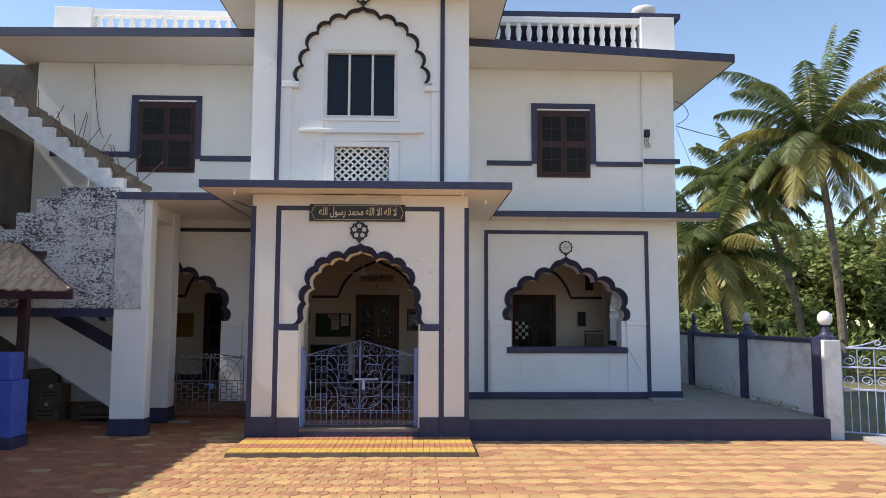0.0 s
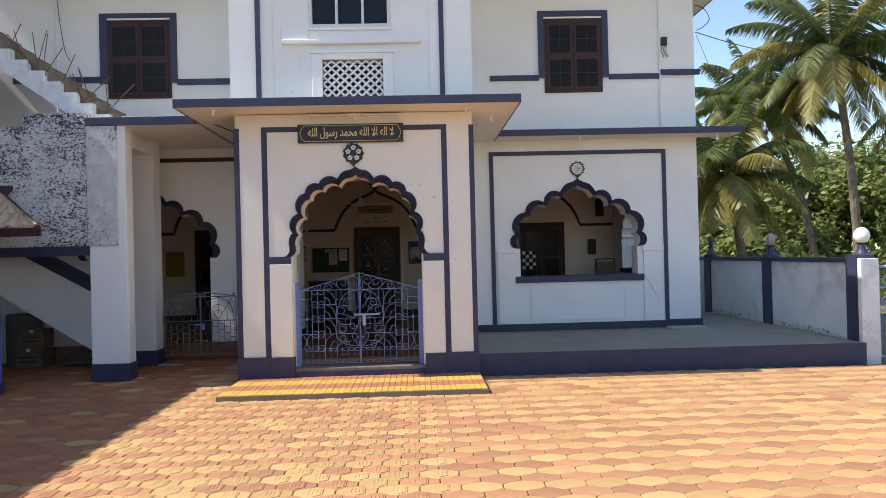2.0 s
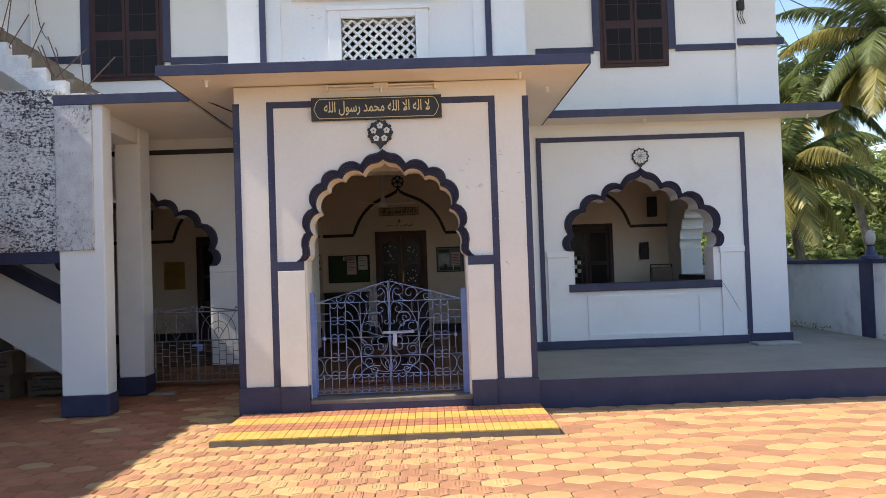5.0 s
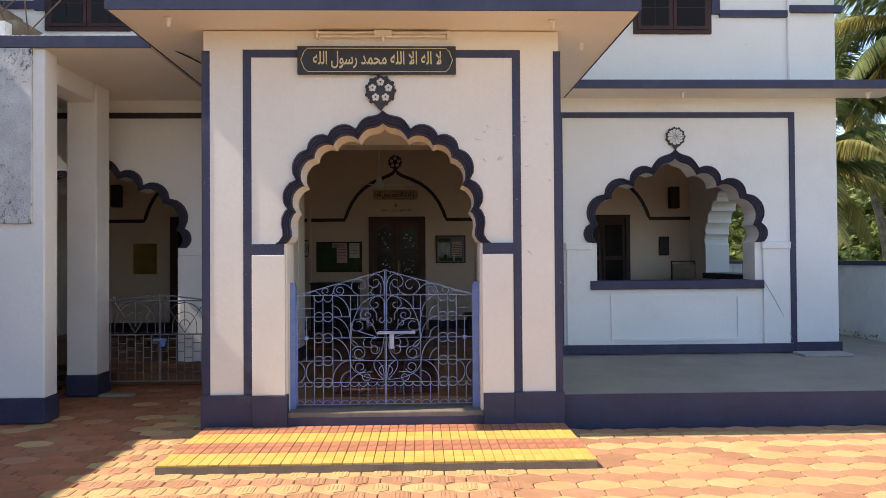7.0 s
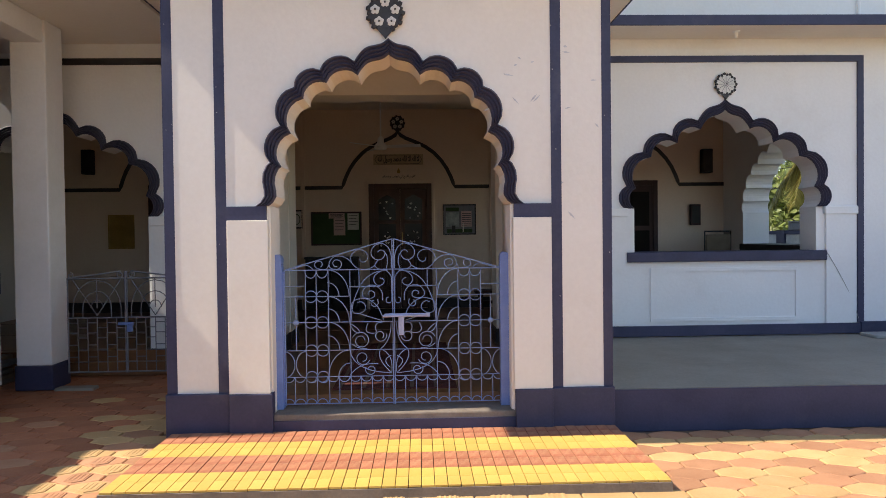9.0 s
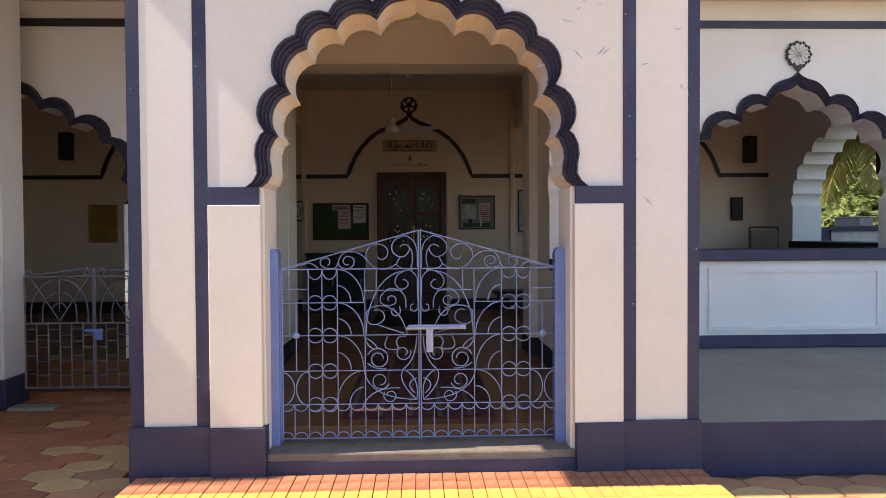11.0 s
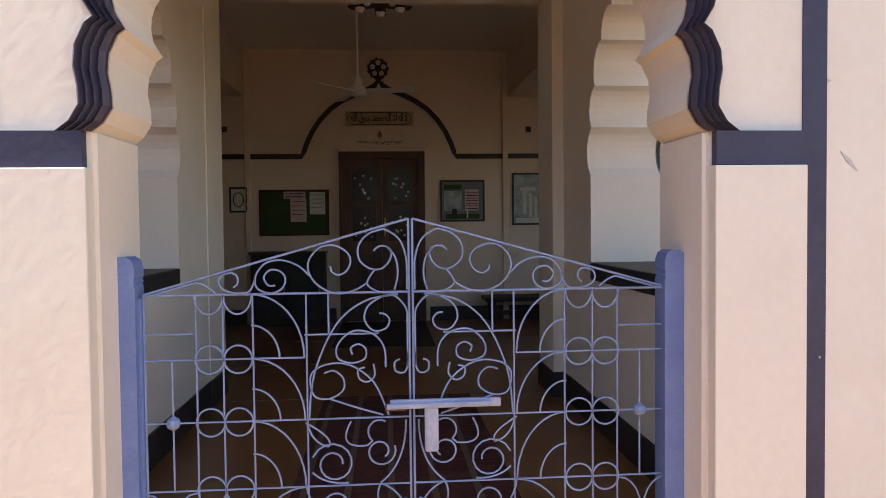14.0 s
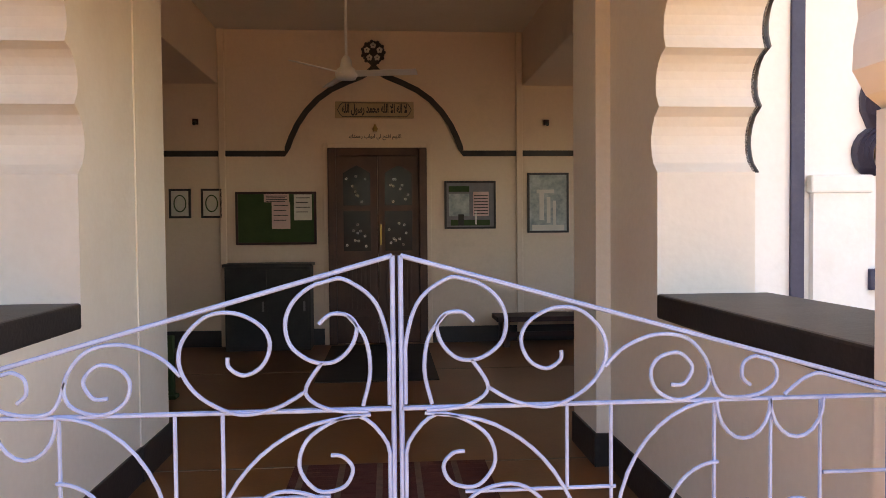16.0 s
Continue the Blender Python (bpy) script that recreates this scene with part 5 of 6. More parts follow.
def fan(x, y, z, top, turn):
    f = thing("ceiling_fan", "cream three-bladed ceiling fan on a rod", "fan", (x, y, z))
    smooth(part("motor", lathe(bmesh.new(), [(0.03, -0.05), (0.075, -0.045), (0.09, -0.02), (0.09, 0.015), (0.065, 0.04), (0.05, 0.05), (0.042, 0.11), (0.02, 0.14)], n=18), WHITE, f))
    part("rod", tube(bmesh.new(), [(0, 0, 0.1), (0, 0, top - z)], 0.011, 8), WHITE, f)
    part("canopy", lathe(bmesh.new(), [(0.02, top - z - 0.09), (0.06, top - z - 0.02), (0.06, top - z)], n=14), WHITE, f)
    for k in range(3):
        a = radians(turn + 120 * k)
        bm = boxes((0.08, 0.57, -0.05, 0.05, -0.006, 0.002), bevel=0.002)
        bmesh.ops.transform(bm, matrix=Matrix.Rotation(a, 4, "Z") @ Matrix.Rotation(radians(-14), 4, "X"), verts=bm.verts)
        part("blade", bm, WHITE, f)


fan(-0.97, 15.5, 2.72, 3.56, -10)
cl = thing("ceiling_light", "dark five-armed ceiling light with white cups", "lamp", (-0.74, 14.35, 3.2))
part("rod", tube(bmesh.new(), [(0, 0, 0), (0, 0, 0.36)], 0.012, 8), BROWN, cl)
smooth(part("hub", lathe(bmesh.new(), [(0.02, -0.05), (0.06, -0.02), (0.06, 0.03), (0.02, 0.06)], n=14), BROWN, cl))
for k in range(5):
    a = 2 * math.pi * k / 5 + 0.3
    bm = boxes((0.04, 0.26, -0.045, 0.045, -0.012, 0.004), bevel=0.004)
    bmesh.ops.transform(bm, matrix=Matrix.Rotation(a, 4, "Z"), verts=bm.verts)
    part("arm", bm, BROWN, cl)
    part("cup", lathe(bmesh.new(), [(0.02, -0.05), (0.04, -0.02), (0.04, -0.012)], (0.17 * math.cos(a), 0.17 * math.sin(a), 0), 10), WHITE, cl)
bm = bmesh.new()
n = 40
for i in range(n):
    box(bm, -1.14, -0.16, 10.95 + i * 0.06, 10.95 + i * 0.06 + 0.056, 0.25, 0.262)
rug = thing("floor_mat", "dark red woven runner mat on the floor", "mat")
part("weave", bm, MAT, rug)["kind"] = "stuff"
for i in range(5):
    part("stripe", boxes((-1.10 + 0.19 * i, -1.07 + 0.19 * i, 10.96, 13.34, 0.2625, 0.2645)), RUST, rug)
mt = thing("door_mat", "dark folded prayer mats before the door", "mat")
part("weave", boxes((-1.25, -0.25, 15.4, 17.2, 0.25, 0.258)), GREYBOX, mt)
pk = thing("folding_chair", "dark metal folding chair with pale back", "chair", (4.35, 16.55, 0.25))
part("seat", boxes((-0.22, 0.22, -0.2, 0.2, 0.50, 0.53), bevel=0.01), GREYBOX, pk)
part("backrest", boxes((-0.2, 0.2, 0.17, 0.2, 0.8, 1.17), bevel=0.01), CARD, pk)
for x in (-0.21, 0.21):
    part("leg", tube(bmesh.new(), [(x, -0.25, 0), (x, 0.2, 0.8), (x, 0.2, 1.22)], 0.012, 6), GREYBOX, pk)
    part("leg", tube(bmesh.new(), [(x, 0.25, 0), (x, -0.2, 0.6)], 0.012, 6), GREYBOX, pk)
part("top_rail", tube(bmesh.new(), [(-0.21, 0.2, 1.22), (0.21, 0.2, 1.22)], 0.012, 6), GREYBOX, pk)

lat = thing("lattice_panel", "white lattice screen leaning in the side doorway", "screen", (2.72, 17.2, 0.25))
for k in range(4):
    for j in range(5):
        if (k + j) % 2 == 0:
            part("lattice_square", boxes((-0.16 + k * 0.08, -0.09 + k * 0.08, -0.012, 0.012, 1.02 + j * 0.085, 1.095 + j * 0.085)), SILVER, lat)
for r in ((-0.18, -0.16, -0.012, 0.012, 0.0, 1.46), (0.16, 0.18, -0.012, 0.012, 0.0, 1.46), (-0.16, 0.16, -0.012, 0.012, 1.44, 1.46), (-0.16, 0.16, -0.012, 0.012, 1.0, 1.02)):
    part("screen_frame", boxes(r), BROWN, lat)

# ---- chipped paint ----
rr = random.Random(21)
for x0, x1, y, z0, z1, n, wall in ((0.60, 0.90, 10.5185, 1.2, 2.9, 7, w), (0.05, 0.5, 10.5185, 2.3, 3.0, 8, w), (-1.7, -1.22, 10.5185, 3.75, 4.4, 0, w), (-2.2, -1.95, 10.5185, 3.8, 5.8, 9, tw), (-1.55, -1.25, 10.5685, 3.8, 4.5, 9, tw), (2.2, 4.4, 13.2685, 4.3, 5.6, 5, R)):
    for k in range(n):
        x, z, a = rr.uniform(x0, x1), rr.uniform(z0, z1), rr.uniform(-0.9, 0.9)
        L, t = rr.uniform(0.012, 0.045), rr.uniform(0.004, 0.009)
        bm = bmesh.new()
        prism(bm, [(x + L * math.cos(a), z + L * math.sin(a)), (x - t * math.sin(a), z + t * math.cos(a)), (x - L * 0.8 * math.cos(a), z - L * 0.8 * math.sin(a)), (x + t * math.sin(a), z - t * math.cos(a))], y - 0.0015, y + 0.003)
        part("paint_chip", bm, PLASTER, wall)

rr = random.Random(64)
for x0, x1, y, z0, z1, n in ((0.53, 0.595, 10.5165, 0.5, 3.0, 5), (-1.895, -1.83, 10.5165, 0.5, 3.0, 4), (0.905, 0.96, 10.5185, 0.5, 3.2, 3), (-2.26, -2.20, 10.5185, 0.5, 3.2, 3)):
    for k in range(n):
        x, z, a, q = rr.uniform(x0, x1), rr.uniform(z0, z1), rr.uniform(0, 3.1), rr.uniform(0.003, 0.007)
        bm = bmesh.new()
        prism(bm, [(x + q * f * math.cos(a + b), z + q * f * 1.4 * math.sin(a + b)) for b, f in ((0, 1.0), (1.1, 0.55), (2.3, 0.8), (3.4, 0.5), (4.6, 0.9), (5.5, 0.4))], y - 0.0016, y + 0.003)
        part("paint_chip", bm, CONCRETE, w)
gp = thing("green_post", "slim green painted post beside the doorway", "post", (-2.255, 15.0, 0.25))
part("shaft", boxes((-0.04, 0.04, -0.03, 0.03, 0.0, 0.46), bevel=0.008), GREENB, gp)
part("foot", boxes((-0.06, 0.06, -0.05, 0.05, 0.0, 0.03), bevel=0.006), GREENB, gp)
for y in (13.35, 14.6, 15.85):
    tagged(part("floor_joint", boxes((-6.6, 4.65, y, y + 0.012, 0.2505, 0.2535)), STEPC), "dark joint line in the polished floor", "trim", kind="structure")

# ---- things: west yard ----
shed = thing("tiled_shed", "low shed with weathered clay tile roof on a wooden post", "shed", (-5.1, 10.1, 0))
SI = Matrix.Translation((-5.1, 10.1, 0)).inverted()
X0, X1, Y0, Z0 = -9.0, -4.55, 9.85, 2.13
for row in range(7):
    y, z = Y0 + row * 0.24, Z0 + row * 0.155
    bm = bmesh.new()
    xr = X1 - row * 0.28
    n = int((xr - X0) / 0.045)
    prof = []
    for i in range(n + 1):
        x = xr - i * 0.045
        h = 0.016 * math.cos(i * math.pi / 2)
        prof.append((x, h))
    rows = []
    for dy, dz, th in ((0, 0, 0), (0, 0, 0.022), (0.30, 0.20, 0.022), (0.30, 0.20, 0)):
        rows.append([bm.verts.new((min(x, xr - dy * 1.17), y + dy, z + dz + h + th)) for x, h in prof])
    for a, b in zip(rows, rows[1:] + rows[:1]):
        for i in range(n):
            bm.faces.new((a[i], a[i + 1], b[i + 1], b[i]))
    part("tile_course", bm, CLAY, shed).matrix_parent_inverse = SI
hipd = (Vector((X1 - 1.9, Y0 + 1.68, Z0 + 1.085)) - Vector((X1, Y0, Z0)))
part("hip_board", tube(bmesh.new(), [(X1 + 0.02, Y0, Z0 - 0.01), Vector((X1 + 0.02, Y0, Z0 + 0.0)) + hipd], 0.035, 6), BROWN, shed).matrix_parent_inverse = SI
part("fascia", boxes((X0, X1 + 0.03, Y0 + 0.02, Y0 + 0.06, Z0 - 0.12, Z0 - 0.012)), BROWN, shed).matrix_parent_inverse = SI
bm = bmesh.new()
prism(bm, [(Y0 + 0.08, Z0 - 0.05), (Y0 + 1.7, Z0 + 1.0), (Y0 + 1.7, Z0 + 0.94), (Y0 + 0.08, Z0 - 0.11)], X0, X1 - 0.9, "x")
part("rafters", bm, BROWN, shed).matrix_parent_inverse = SI
part("post", boxes((-5.50, -5.38, 10.36, 10.48, -0.03, 2.35), bevel=0.006), BROWN, shed).matrix_parent_inverse = SI
bb = thing("blue_pedestal", "bright blue painted masonry pedestal with navy foot", "pedestal", (-5.5, 10.1, 0))
part("foot", boxes((-0.8, 0.28, -0.24, 0.2, -0.03, 0.14), bevel=0.01), NAVY, bb)
part("lower_block", boxes((-0.8, 0.26, -0.22, 0.18, 0.14, 0.90), bevel=0.02), BLUE, bb)
part("upper_block", boxes((-0.8, 0.19, -0.18, 0.15, 0.90, 1.28), bevel=0.02), BLUE, bb)
for i, (x, y, w_, d_, h_, z) in enumerate(((-6.1, 12.7, 0.42, 0.35, 0.34, 0), (-6.05, 12.7, 0.38, 0.33, 0.30, 0.34), (-5.55, 12.8, 0.36, 0.3, 0.26, 0))):
    c = thing("carton", "worn cardboard carton under the stair", "box", (x, y, z - 0.03 if z == 0 else z - 0.03), "cartons under the stair")
    part("box_body", boxes((-w_ / 2, w_ / 2, -d_ / 2, d_ / 2, 0, h_), bevel=0.006), CARD, c)
    part("tape", boxes((-0.03, 0.03, -d_ / 2 - 0.002, d_ / 2 + 0.002, h_ - 0.05, h_ + 0.002)), PAPER, c)
    for k in range(2):
        part("text_bar", boxes((-w_ * 0.35, w_ * 0.3, -d_ / 2 - 0.003, -d_ / 2 - 0.001, h_ * (0.35 + 0.2 * k), h_ * (0.42 + 0.2 * k))), GREYBOX, c)
pk2 = thing("plank_pile", "pile of old dark planks under the stair", "planks", (-5.1, 12.75, -0.03))
rr = random.Random(9)
for k in range(7):
    part("plank", boxes((-0.45 + rr.uniform(-0.1, 0.1), 0.45 + rr.uniform(-0.1, 0.1), -0.2 + rr.uniform(-0.1, 0.1), 0.1 + rr.uniform(0, 0.1), k * 0.045, k * 0.045 + 0.035)), DARKWALL if k % 2 else CARD, pk2)
tank = thing("storage_drum", "dark drum against the yard wall", "drum", (-6.35, 12.9, -0.03))
smooth(part("shell", lathe(bmesh.new(), [(0.25, 0), (0.27, 0.02), (0.27, 0.85), (0.24, 0.88)], n=20), DARKWALL, tank))
rr = random.Random(12)
for k in range(22):
    t = rr.uniform(0, 1)
    x = -4.5 - 2.2 * t + rr.uniform(-0.2, 0.3)
    z = 3.75 + 1.5 * t * 1.0
    ln = rr.uniform(0.3, 0.6)
    a = rr.uniform(-0.9, 0.9)
    bz = 3.86 + max(0, (-4.34 - x)) * 0.70
    tagged(part("rebar", tube(bmesh.new(), [(x, 11.56, bz - 0.05), (x + ln * math.sin(a), 11.5 + rr.uniform(-0.1, 0.1), bz + ln * math.cos(a))], 0.007, 5), RUST), "bent rusty steel bar sticking out of the stair", "steel bar", "stair bars")


# ---- crust on slab edges ----
rr = random.Random(31)
for nm, x0, x1, y, z, n in (("edge_crust", -4.4, -2.95, 10.99, 3.695, 60), ("edge_crust", -2.85, 1.5, 10.02, 3.712, 70)):
    bm = bmesh.new()
    for k in range(n):
        r = rr.uniform(0.006, 0.02)
        bmesh.ops.create_icosphere(bm, subdivisions=1, radius=r, matrix=Matrix.Translation((rr.uniform(x0, x1), y + rr.uniform(-0.015, 0.05), z)) @ Matrix.Diagonal((1.8, 1, 0.6, 1)))
    tagged(part(nm, bm, PLASTER), "crumbled plaster crust along the slab edge", "debris", kind="stuff")


# ---- things: cables and fittings ----
def cable(name, pts, r, label, sag=0.0, n=16):
    a, b = Vector(pts[0]), Vector(pts[-1])
    if len(pts) == 2:
        pts = [a.lerp(b, i / n) - Vector((0, 0, sag * 4 * (i / n) * (1 - i / n))) for i in range(n + 1)]
    else:
        P = [Vector(q) for q in (pts[0], *pts, pts[-1])]
        pts = []
        for i in range(1, len(P) - 2):
            for k in range(6):
                t = k / 6
                p0, p1, p2, p3 = P[i - 1:i + 3]
                pts.append(0.5 * (2 * p1 + (p2 - p0) * t + (2 * p0 - 5 * p1 + 4 * p2 - p3) * t * t + (3 * p1 - p0 - 3 * p2 + p3) * t ** 3))
        pts.append(P[-1])
    return tagged(part(name, tube(bmesh.new(), pts, r, 5), GREYBOX), label, "cable")


cable("service_cable", [(5.13, 13.2, 5.45), (17.0, 24.0, 8.5)], 0.008, "thick black service cable to the house corner", 0.6)
cable("drop_cable", [(5.15, 13.22, 5.4), (5.42, 13.0, 4.4), (5.5, 12.9, 3.74)], 0.004, "thin cable down the house corner")
cable("cable_loop", [(5.14, 13.2, 5.48), (5.24, 13.15, 5.52), (5.34, 13.1, 5.64), (5.30, 13.2, 5.85), (5.14, 13.25, 5.95)], 0.007, "short black cable loop at the eave")
for k in range(4):
    cable("overhead_wire", [(9.0, 26.0 + k * 0.3, 2.6 + 0.55 * k), (30.0, 24.0, 6.2 + 0.7 * k)], 0.012, "thin overhead wire crossing the trees", 0.3)
cable("stair_cable", [(-5.9, 13.2, 6.5), (-5.75, 13.2, 5.3), (-5.5, 13.18, 4.9), (-4.7, 11.5, 3.95)], 0.006, "thin cable hanging by the upper wall")
cable("porch_cable", [(-2.9, 10.9, 3.66), (-2.5, 11.6, 3.55), (-2.27, 12.4, 3.45)], 0.008, "dark cable under the canopy edge")
cable("wall_cable", [(4.12, 13.225, 1.22), (4.26, 13.225, 0.98), (4.40, 13.24, 0.72), (4.49, 13.24, 0.47)], 0.004, "thin grey cable slanting down the white wall").data.materials[0] = CONCRETE
jb = thing("broken_junction_box", "broken black junction box with hanging wires", "box", (4.58, 13.25, 5.30))
part("case", boxes((-0.05, 0.05, -0.05, 0.02, -0.06, 0.08), bevel=0.01), GREYBOX, jb)
for dx in (-0.03, 0.01, 0.04):
    part("wire", tube(bmesh.new(), [(dx, -0.03, -0.05), (dx - 0.04, -0.05, -0.16), (dx + 0.02, -0.03, -0.28)], 0.006, 4), GREYBOX, jb)
cov = thing("floor_cover", "grey slab lying against the house foot", "slab", (4.75, 13.0, 0.29))
part("plate", boxes((-0.30, 0.32, -0.14, 0.16, 0.0, 0.035), bevel=0.006), CONCRETE, cov)
box_ = thing("outdoor_unit", "pale grey metal box on the compound wall", "box", (6.5, 18.1, 1.47))
part("case", boxes((-0.12, 0.12, -0.35, 0.35, 0, 0.15), bevel=0.02), GREYIRON, box_)
part("lid", boxes((-0.13, 0.13, -0.36, 0.36, 0.15, 0.17), bevel=0.01), CONCRETE, box_)


# ---- plants ----
def palm(x, y, height, lean, n, length, seed, dry=3):
    rr = random.Random(seed)
    p = thing("coconut_palm", "tall coconut palm with drooping feathery fronds", "palm tree", (x, y, -0.05), "coconut palms")
    pts, rad = [], []
    for i in range(15):
        t = i / 14
        pts.append((lean[0] * t * t, lean[1] * t * t, height * t))
        rad.append(0.145 - 0.045 * t + 0.012 * (i % 2) + (0.08 if i == 0 else 0))
    part("trunk", tube(bmesh.new(), pts, rad, 9), BARK, p)
    top = Vector(pts[-1])
    for k in range(n):
        az = 2 * math.pi * k * 0.381966 + rr.uniform(-0.2, 0.2)
        el = radians(78 - 115 * (k / n) + rr.uniform(-8, 8))
        L = length * rr.uniform(0.85, 1.12)
        d = Vector((math.cos(az) * math.cos(el), math.sin(az) * math.cos(el), math.sin(el)))
        pos, rach = top.copy(), []
        m = 22
        droop = rr.uniform(0.055, 0.085)
        for i in range(m + 1):
            rach.append(pos.copy())
            d = (d + Vector((0, 0, -droop * (0.4 + i / m)))).normalized()
            pos = pos + d * (L / m)
        bm = bmesh.new()
        for i in range(m):
            a, b = rach[i], rach[i + 1]
            w = 0.025 * (1 - i / m) + 0.006
            s = (b - a).cross(Vector((0, 0, 1)))
            s = s.normalized() if s.length > 1e-4 else Vector((1, 0, 0))
            bm.faces.new([bm.verts.new(q) for q in (a - s * w, a + s * w, b + s * w, b - s * w)])
            if i < 2:
                continue
            fwd = (b - a).normalized()
            ll = 0.62 * math.sin(math.pi * min(1, (i + 1.5) / (m + 1))) ** 0.6 + 0.12
            for sd in (-1, 1):
                for h in (0.0, 0.2, 0.4, 0.6, 0.8):
                    o = a.lerp(b, h)
                    lx = (s * sd * 0.85 + fwd * 0.55 + Vector((0, 0, -0.35 - rr.uniform(0, 0.65)))).normalized()
                    tip = o + lx * ll * rr.uniform(0.85, 1.1) + Vector((0, 0, -0.12 * ll))
                    mid = o.lerp(tip, 0.5) + Vector((0, 0, 0.04))
                    ww = fwd * 0.024
                    q = [bm.verts.new(c) for c in (o - ww * 0.5, o + ww * 0.5, mid + ww, tip, mid - ww)]
                    bm.faces.new(q)
        part("frond", bm, DRYFROND if (k >= n - dry or k % 7 == 3) else FROND, p)
    bm = bmesh.new()
    for k in range(9):
        a = rr.uniform(0, 6.28)
        bmesh.ops.create_icosphere(bm, subdivisions=1, radius=0.13, matrix=Matrix.Translation(top + Vector((0.25 * math.cos(a), 0.25 * math.sin(a), -0.2 - rr.uniform(0, 0.3)))))
    part("coconut_bunch", bm, BARK, p)


palm(14.6, 23.9, 8.1, (-0.7, 0), 36, 3.9, 1, 8)
palm(14.9, 27.0, 6.8, (-1.9, 0), 24, 3.3, 2, 5)
palm(9.9, 22.0, 3.9, (-0.5, 0), 24, 2.6, 3, 9)
palm(15.3, 34.0, 8.4, (-0.2, 0.3), 16, 2.4, 4)
palm(18.5, 25.0, 7.0, (0.4, 0), 22, 3.6, 7)


def tree(x, y, h, r, n, seed, clumps=16):
    rr = random.Random(seed)
    t = thing("leafy_tree", "dense green broadleaf tree beyond the wall", "tree", (x, y, -0.05), "trees beyond the wall")
    bm = tube(bmesh.new(), [(0, 0, 0), (0.1, 0.05, h * 0.3), (0.0, 0.1, h * 0.6)], [0.2, 0.15, 0.08], 7)
    for k in range(5):
        a = rr.uniform(0, 6.28)
        tube(bm, [(0.05, 0.05, h * (0.25 + 0.05 * k)), (r * 0.4 * math.cos(a), r * 0.4 * math.sin(a), h * 0.6), (r * 0.75 * math.cos(a), r * 0.75 * math.sin(a), h * 0.8)], [0.08, 0.05, 0.02], 5)
    part("trunk", bm, BARK, t)
    cs = []
    for k in range(clumps):
        a, e, q = rr.uniform(0, 6.28), rr.uniform(-0.5, 1.2), rr.uniform(0.3, 0.95)
        cs.append((Vector((r * q * math.cos(a) * math.cos(e), r * q * math.sin(a) * math.cos(e), h * 0.55 + h * 0.42 * q * math.sin(e))), r * rr.uniform(0.24, 0.42)))
    bm = bmesh.new()
    for i in range(n):
        c, cr = cs[i % clumps]
        d = Vector((rr.gauss(0, 1), rr.gauss(0, 1), rr.gauss(0, 1))).normalized()
        o = c + d * cr * rr.uniform(0.55, 1.0)
        u = Vector((rr.gauss(0, 1), rr.gauss(0, 1), rr.gauss(0, 0.6))).normalized()
        v = u.cross(d + Vector((0, 0, 0.4))).normalized()
        s = rr.uniform(0.10, 0.22)
        bm.faces.new([bm.verts.new(q) for q in (o - u * s, o + v * s * 0.45, o + u * s, o - v * s * 0.45)])
    part("crown", bm, LEAF, t)


for i, (x, y, h, r) in enumerate(((18, 34, 6.2, 3.6), (15.5, 33, 5.0, 2.8), (12.5, 33, 4.2, 2.6), (21.5, 36, 6.8, 3.6), (24.5, 31, 6.2, 3.4), (28, 28, 6.0, 3.2), (20.5, 31, 5.4, 3.0), (22, 27, 5.0, 3.0), (14.5, 40, 5.0, 3.6), (11, 42, 4.4, 3.4), (26, 38, 8.0, 4.5), (19, 33, 6.0, 3.4), (23, 35, 7.0, 4.0), (15, 36, 4.6, 3.0), (27, 32, 7.2, 4.0), (20, 28, 3.4, 2.4), (11.5, 36, 3.6, 2.8), (24, 29, 4.5, 2.8), (16.5, 31, 3.2, 2.2), (8.5, 38, 3.6, 3.0), (31, 38, 8.0, 4.5), (13, 29, 2.4, 1.8), (10.5, 29, 2.2, 1.8))):
    tree(x, y, h, r, 4200, 40 + i)
rr = random.Random(77)
bm = bmesh.new()
for i in range(14000):
    x = rr.uniform(7.5, 34)
    y = rr.uniform(22, 42)
    z = rr.uniform(0, 1.5) * rr.uniform(0.4, 1)
    u = Vector((rr.gauss(0, 1), rr.gauss(0, 1), rr.gauss(0, 1))).normalized()
    v = u.cross(Vector((rr.gauss(0, 1), rr.gauss(0, 1), 0.5))).normalized()
    s = rr.uniform(0.10, 0.22)
    o = Vector((x, y, z))
    bm.faces.new([bm.verts.new(q) for q in (o - u * s, o + v * s * 0.4, o + u * s, o - v * s * 0.4)])
tagged(part("undergrowth", bm, LEAF), "low green undergrowth beyond the wall", "bushes", kind="stuff")
bm = bmesh.new()
for i in range(15000):
    x = rr.uniform(4, 62)
    top = 3.6 + 1.6 * noise.noise(Vector((x * 0.22, 3.1, 0))) + 1.0 * noise.noise(Vector((x * 0.9, 7.7, 0))) + 0.09 * (x - 4)
    o = Vector((x, rr.uniform(46, 54), top * rr.random() ** 0.7))
    u = Vector((rr.gauss(0, 1), rr.gauss(0, 1), rr.gauss(0, 1))).normalized()
    v = u.cross(Vector((rr.gauss(0, 1), rr.gauss(0, 1), 0.5))).normalized()
    s = rr.uniform(0.22, 0.5)
    bm.faces.new([bm.verts.new(q) for q in (o - u * s, o + v * s * 0.5, o + u * s, o - v * s * 0.5)])
tagged(part("far_woods", bm, LEAF), "far green woods along the horizon", "woods", kind="stuff")
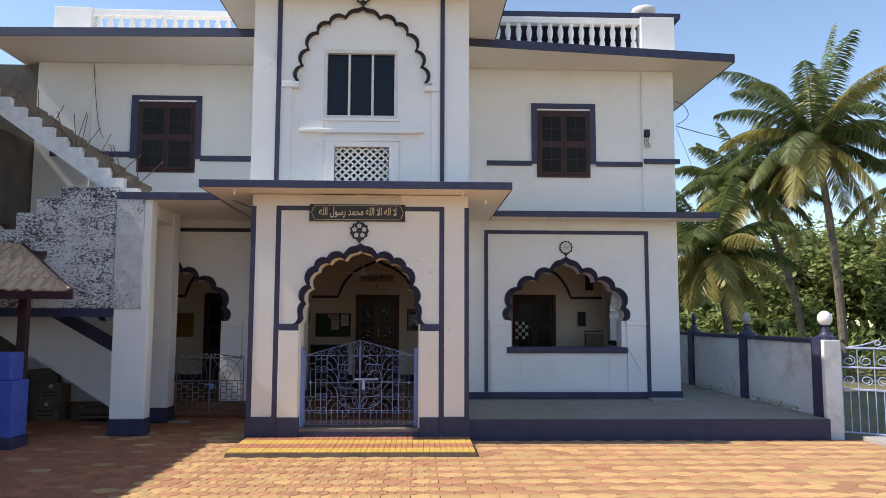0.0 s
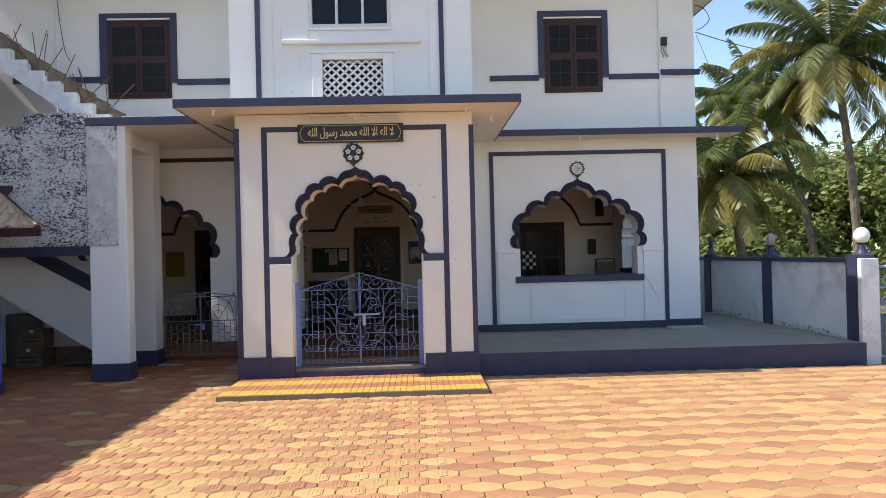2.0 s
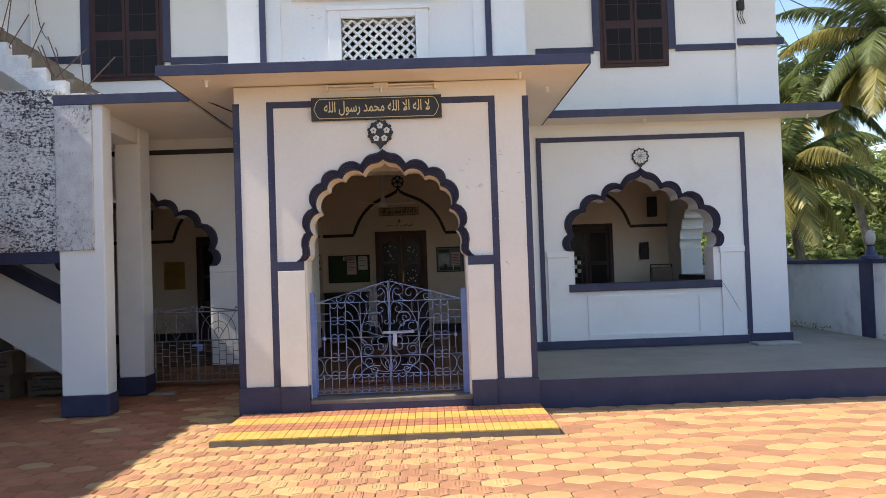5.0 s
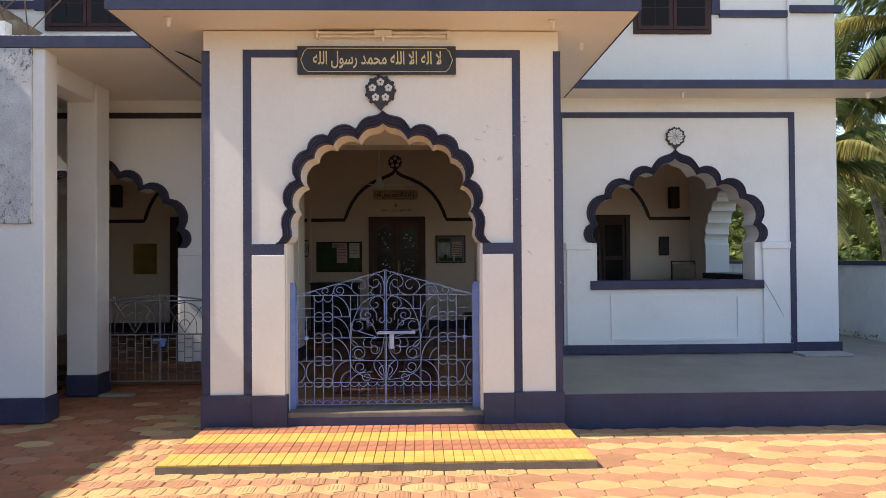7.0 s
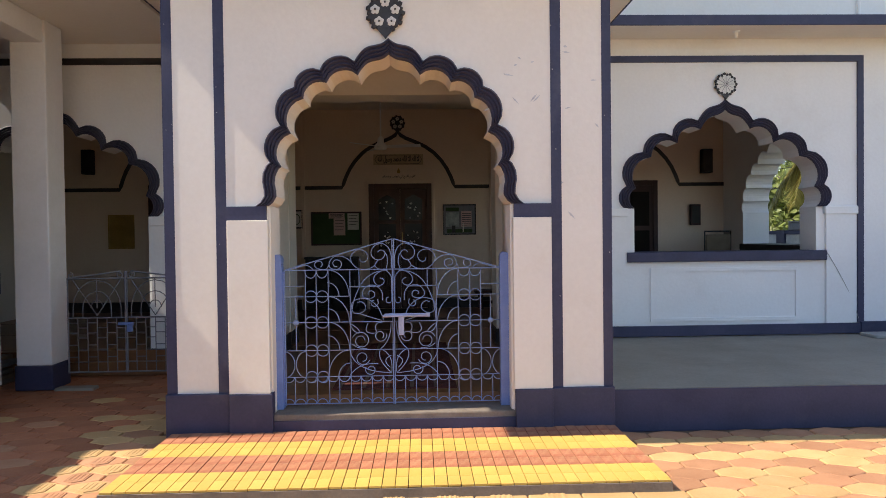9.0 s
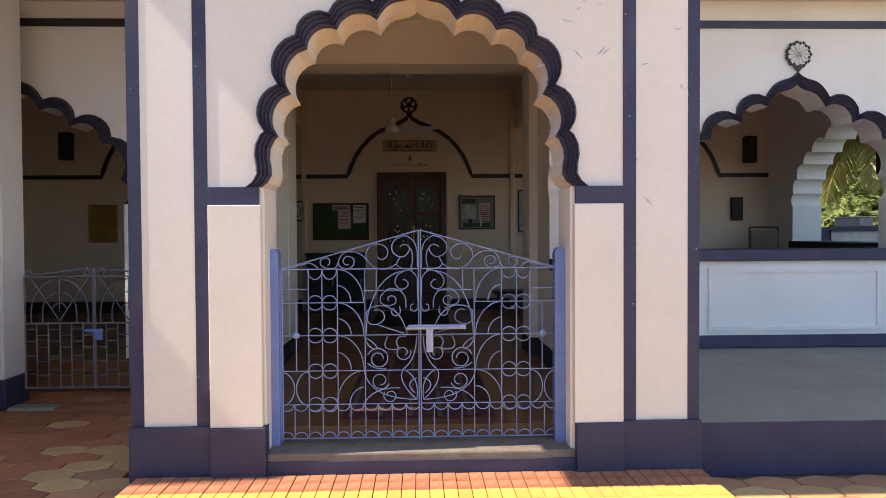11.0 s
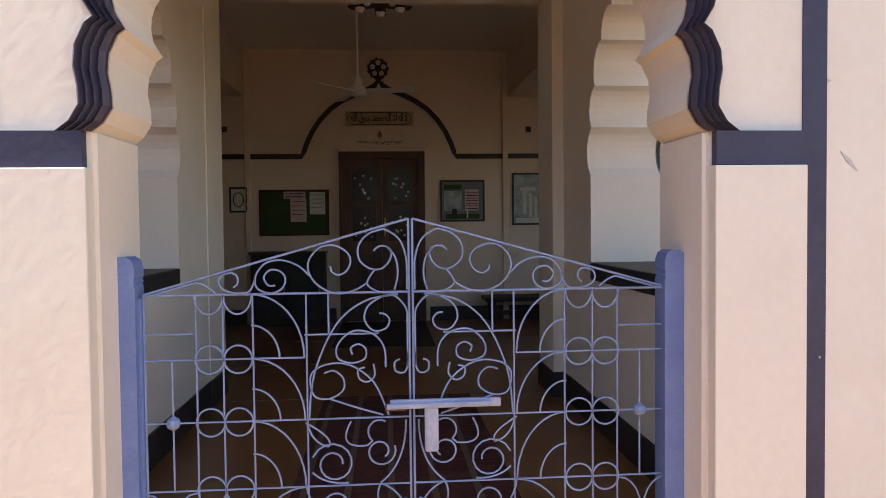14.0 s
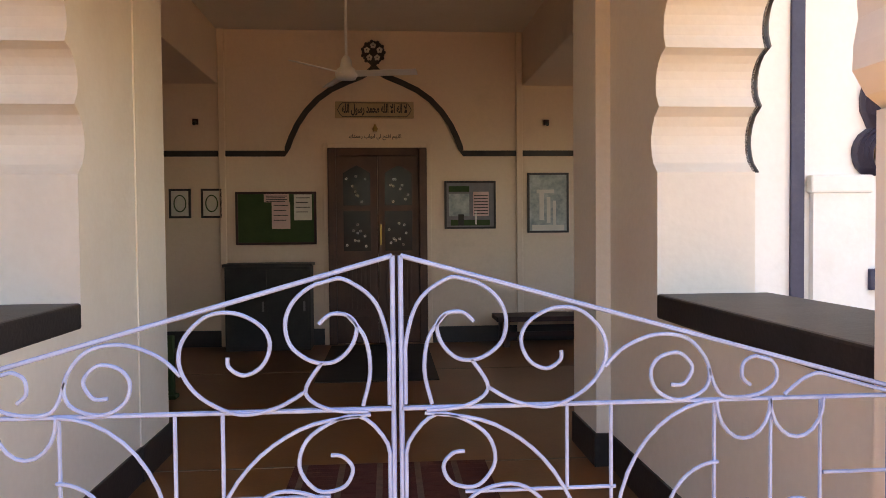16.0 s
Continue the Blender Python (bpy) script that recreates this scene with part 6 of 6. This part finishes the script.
for nm, x, y, z in (("wall_weeds", 6.36, 12.2, 0.29), ("wall_weeds", 6.36, 15.2, 0.29)):
    bm = bmesh.new()
    for i in range(70):
        o = Vector((x + rr.uniform(-0.06, 0.03), y + rr.uniform(-0.8, 0.8), z + rr.uniform(0, 0.09)))
        u = Vector((rr.gauss(0, 1), rr.gauss(0, 1), rr.gauss(0, 1))).normalized() * 0.03
        v = u.cross(Vector((0.3, 0.2, 1))).normalized() * 0.012
        bm.faces.new([bm.verts.new(q) for q in (o - u, o + v, o + u, o - v)])
    tagged(part(nm, bm, LEAF), "small weeds along the wall foot", "weeds", kind="stuff")

# ---- ramp tiles ----
ramp = tagged(part("ramp", boxes((-2.235, 0.975, 9.285, 10.49, -0.03, 0.045)), STEPC), "low tiled entrance ramp in yellow and red bands", "ramp", kind="structure")
meshes = {}
cols = 43
tw_ = 3.20 / cols
for row, (y0, y1, m) in enumerate(((9.29, 9.445, YTILE), (9.445, 9.60, YTILE), (9.60, 9.76, RTILE), (9.76, 9.92, RTILE), (9.92, 10.07, YTILE), (10.07, 10.22, YTILE), (10.22, 10.35, RTILE), (10.35, 10.48, RTILE))):
    me = None
    for c in range(cols):
        if me is None:
            bm = boxes((0.0016, tw_ - 0.0022, 0.0016, y1 - y0 - 0.0022, 0.0, 0.014), bevel=0.0025)
            ob = part("tile", bm, m, ramp)
            me = ob.data
        else:
            ob = new("tile", me)
            ob.parent = ramp
        ob.location = (-2.23 + c * tw_, y0, 0.045 + 0.001 * ((c * 7 + row * 3) % 3))

# ---- courtyard pavers ----
PA, PS, PH, ROWP = 0.150, 0.050, 0.118, 0.168


def paver_mesh(bm, ox, oy, oz, ribs):
    """One wavy-edged interlocking paver with bevelled rim; ribs: raised bars across its middle."""
    out = [(-PA, -PS), (-PA * 0.62, -PS - 0.022), (-PA * 0.30, -PH + 0.010), (0, -PH), (PA * 0.30, -PH + 0.020), (PA * 0.62, -PS - 0.040), (PA, -PS),
           (PA, PS), (PA * 0.62, PS + 0.026), (PA * 0.30, PH - 0.014), (0, PH), (-PA * 0.30, PH - 0.016), (-PA * 0.62, PS + 0.034), (-PA, PS)]
    lo = [bm.verts.new((ox + x * 0.975, oy + y * 0.955, oz - 0.03)) for x, y in out]
    md = [bm.verts.new((ox + x * 0.975, oy + y * 0.955, oz - 0.005)) for x, y in out]
    hi = [bm.verts.new((ox + x * 0.93, oy + y * 0.90, oz)) for x, y in out]
    n = len(out)
    for a, b in ((lo, md), (md, hi)):
        for i in range(n):
            bm.faces.new((a[i], a[(i + 1) % n], b[(i + 1) % n], b[i]))
    bm.faces.new(hi)
    if ribs:
        plate = [(-0.062, -0.066), (0, -0.098), (0.062, -0.066), (0.062, 0.066), (0, 0.098), (-0.062, 0.066)]
        p0 = [bm.verts.new((ox + x, oy + y, oz - 0.001)) for x, y in plate]
        p1 = [bm.verts.new((ox + x * 0.97, oy + y * 0.97, oz + 0.005)) for x, y in plate]
        for i in range(6):
            bm.faces.new((p0[i], p0[(i + 1) % 6], p1[(i + 1) % 6], p1[i]))
        bm.faces.new(p1)
        for k in range(4):
            x = ox - 0.042 + 0.028 * k
            q = [bm.verts.new((x + dx, oy + dy, oz + dz)) for dx, dy, dz in ((-0.008, -0.055, 0.0052), (0.008, -0.055, 0.0052), (0.008, 0.055, 0.0052), (-0.008, 0.055, 0.0052), (-0.005, -0.052, 0.0075), (0.005, -0.052, 0.0075), (0.005, 0.052, 0.0075), (-0.005, 0.052, 0.0075))]
            for f in ((4, 5, 6, 7), (0, 1, 5, 4), (1, 2, 6, 5), (2, 3, 7, 6), (3, 0, 4, 7)):
                bm.faces.new([q[i] for i in f])


paving = thing("paving", "interlocking wavy pavers in yellow and red rows", "paving", kind="structure")
rr = random.Random(5)
rest = {0: bmesh.new(), 1: bmesh.new(), 2: bmesh.new()}
single = {}
count = 0
for row in range(-64, 62):
    y = 3.2 + row * ROWP
    for col in range(-32, 27):
        x = col * 2 * PA + (PA if row % 2 else 0)
        if x > 6.75 or x < -8.5 or y > 13.2:
            continue
        if x > 0.85 and y > 10.55 or -2.35 < x <= 0.85 and y > 10.45:
            continue
        if -2.1 < x < 0.85 and 9.4 < y:
            continue
        colour = row % 2
        if rr.random() < 0.05:
            colour = 1 - colour
        # West of the shadow edge, shade is put into a deeper red stone.
        if x < -2.7 and rr.random() < 0.9:
            colour = 2
        ribs = -2.9 < x < 0.4 and y < 10.4
        dz = -0.008 + rr.uniform(-0.002, 0.002)
        if count < 296 and 5.4 < y < 8.0 and -2.0 < x < 3.6:
            key = (colour, ribs)
            if key not in single:
                bm = bmesh.new()
                paver_mesh(bm, 0, 0, 0, ribs)
                ob = part("paver", bm, REDP if colour else YELLOWP, paving)
                single[key] = ob.data
            else:
                ob = new("paver", single[key])
                ob.parent = paving
            ob.location = (x, y, dz)
            ob.rotation_euler = (rr.uniform(-0.006, 0.006), rr.uniform(-0.006, 0.006), rr.uniform(-0.01, 0.01))
            count += 1
        else:
            paver_mesh(rest[colour], x, y, dz, ribs)
for k, stone in enumerate((YELLOWP, REDP, REDSHADE)):
    part("paver_field", rest[k], stone, paving)["kind"] = "stuff"
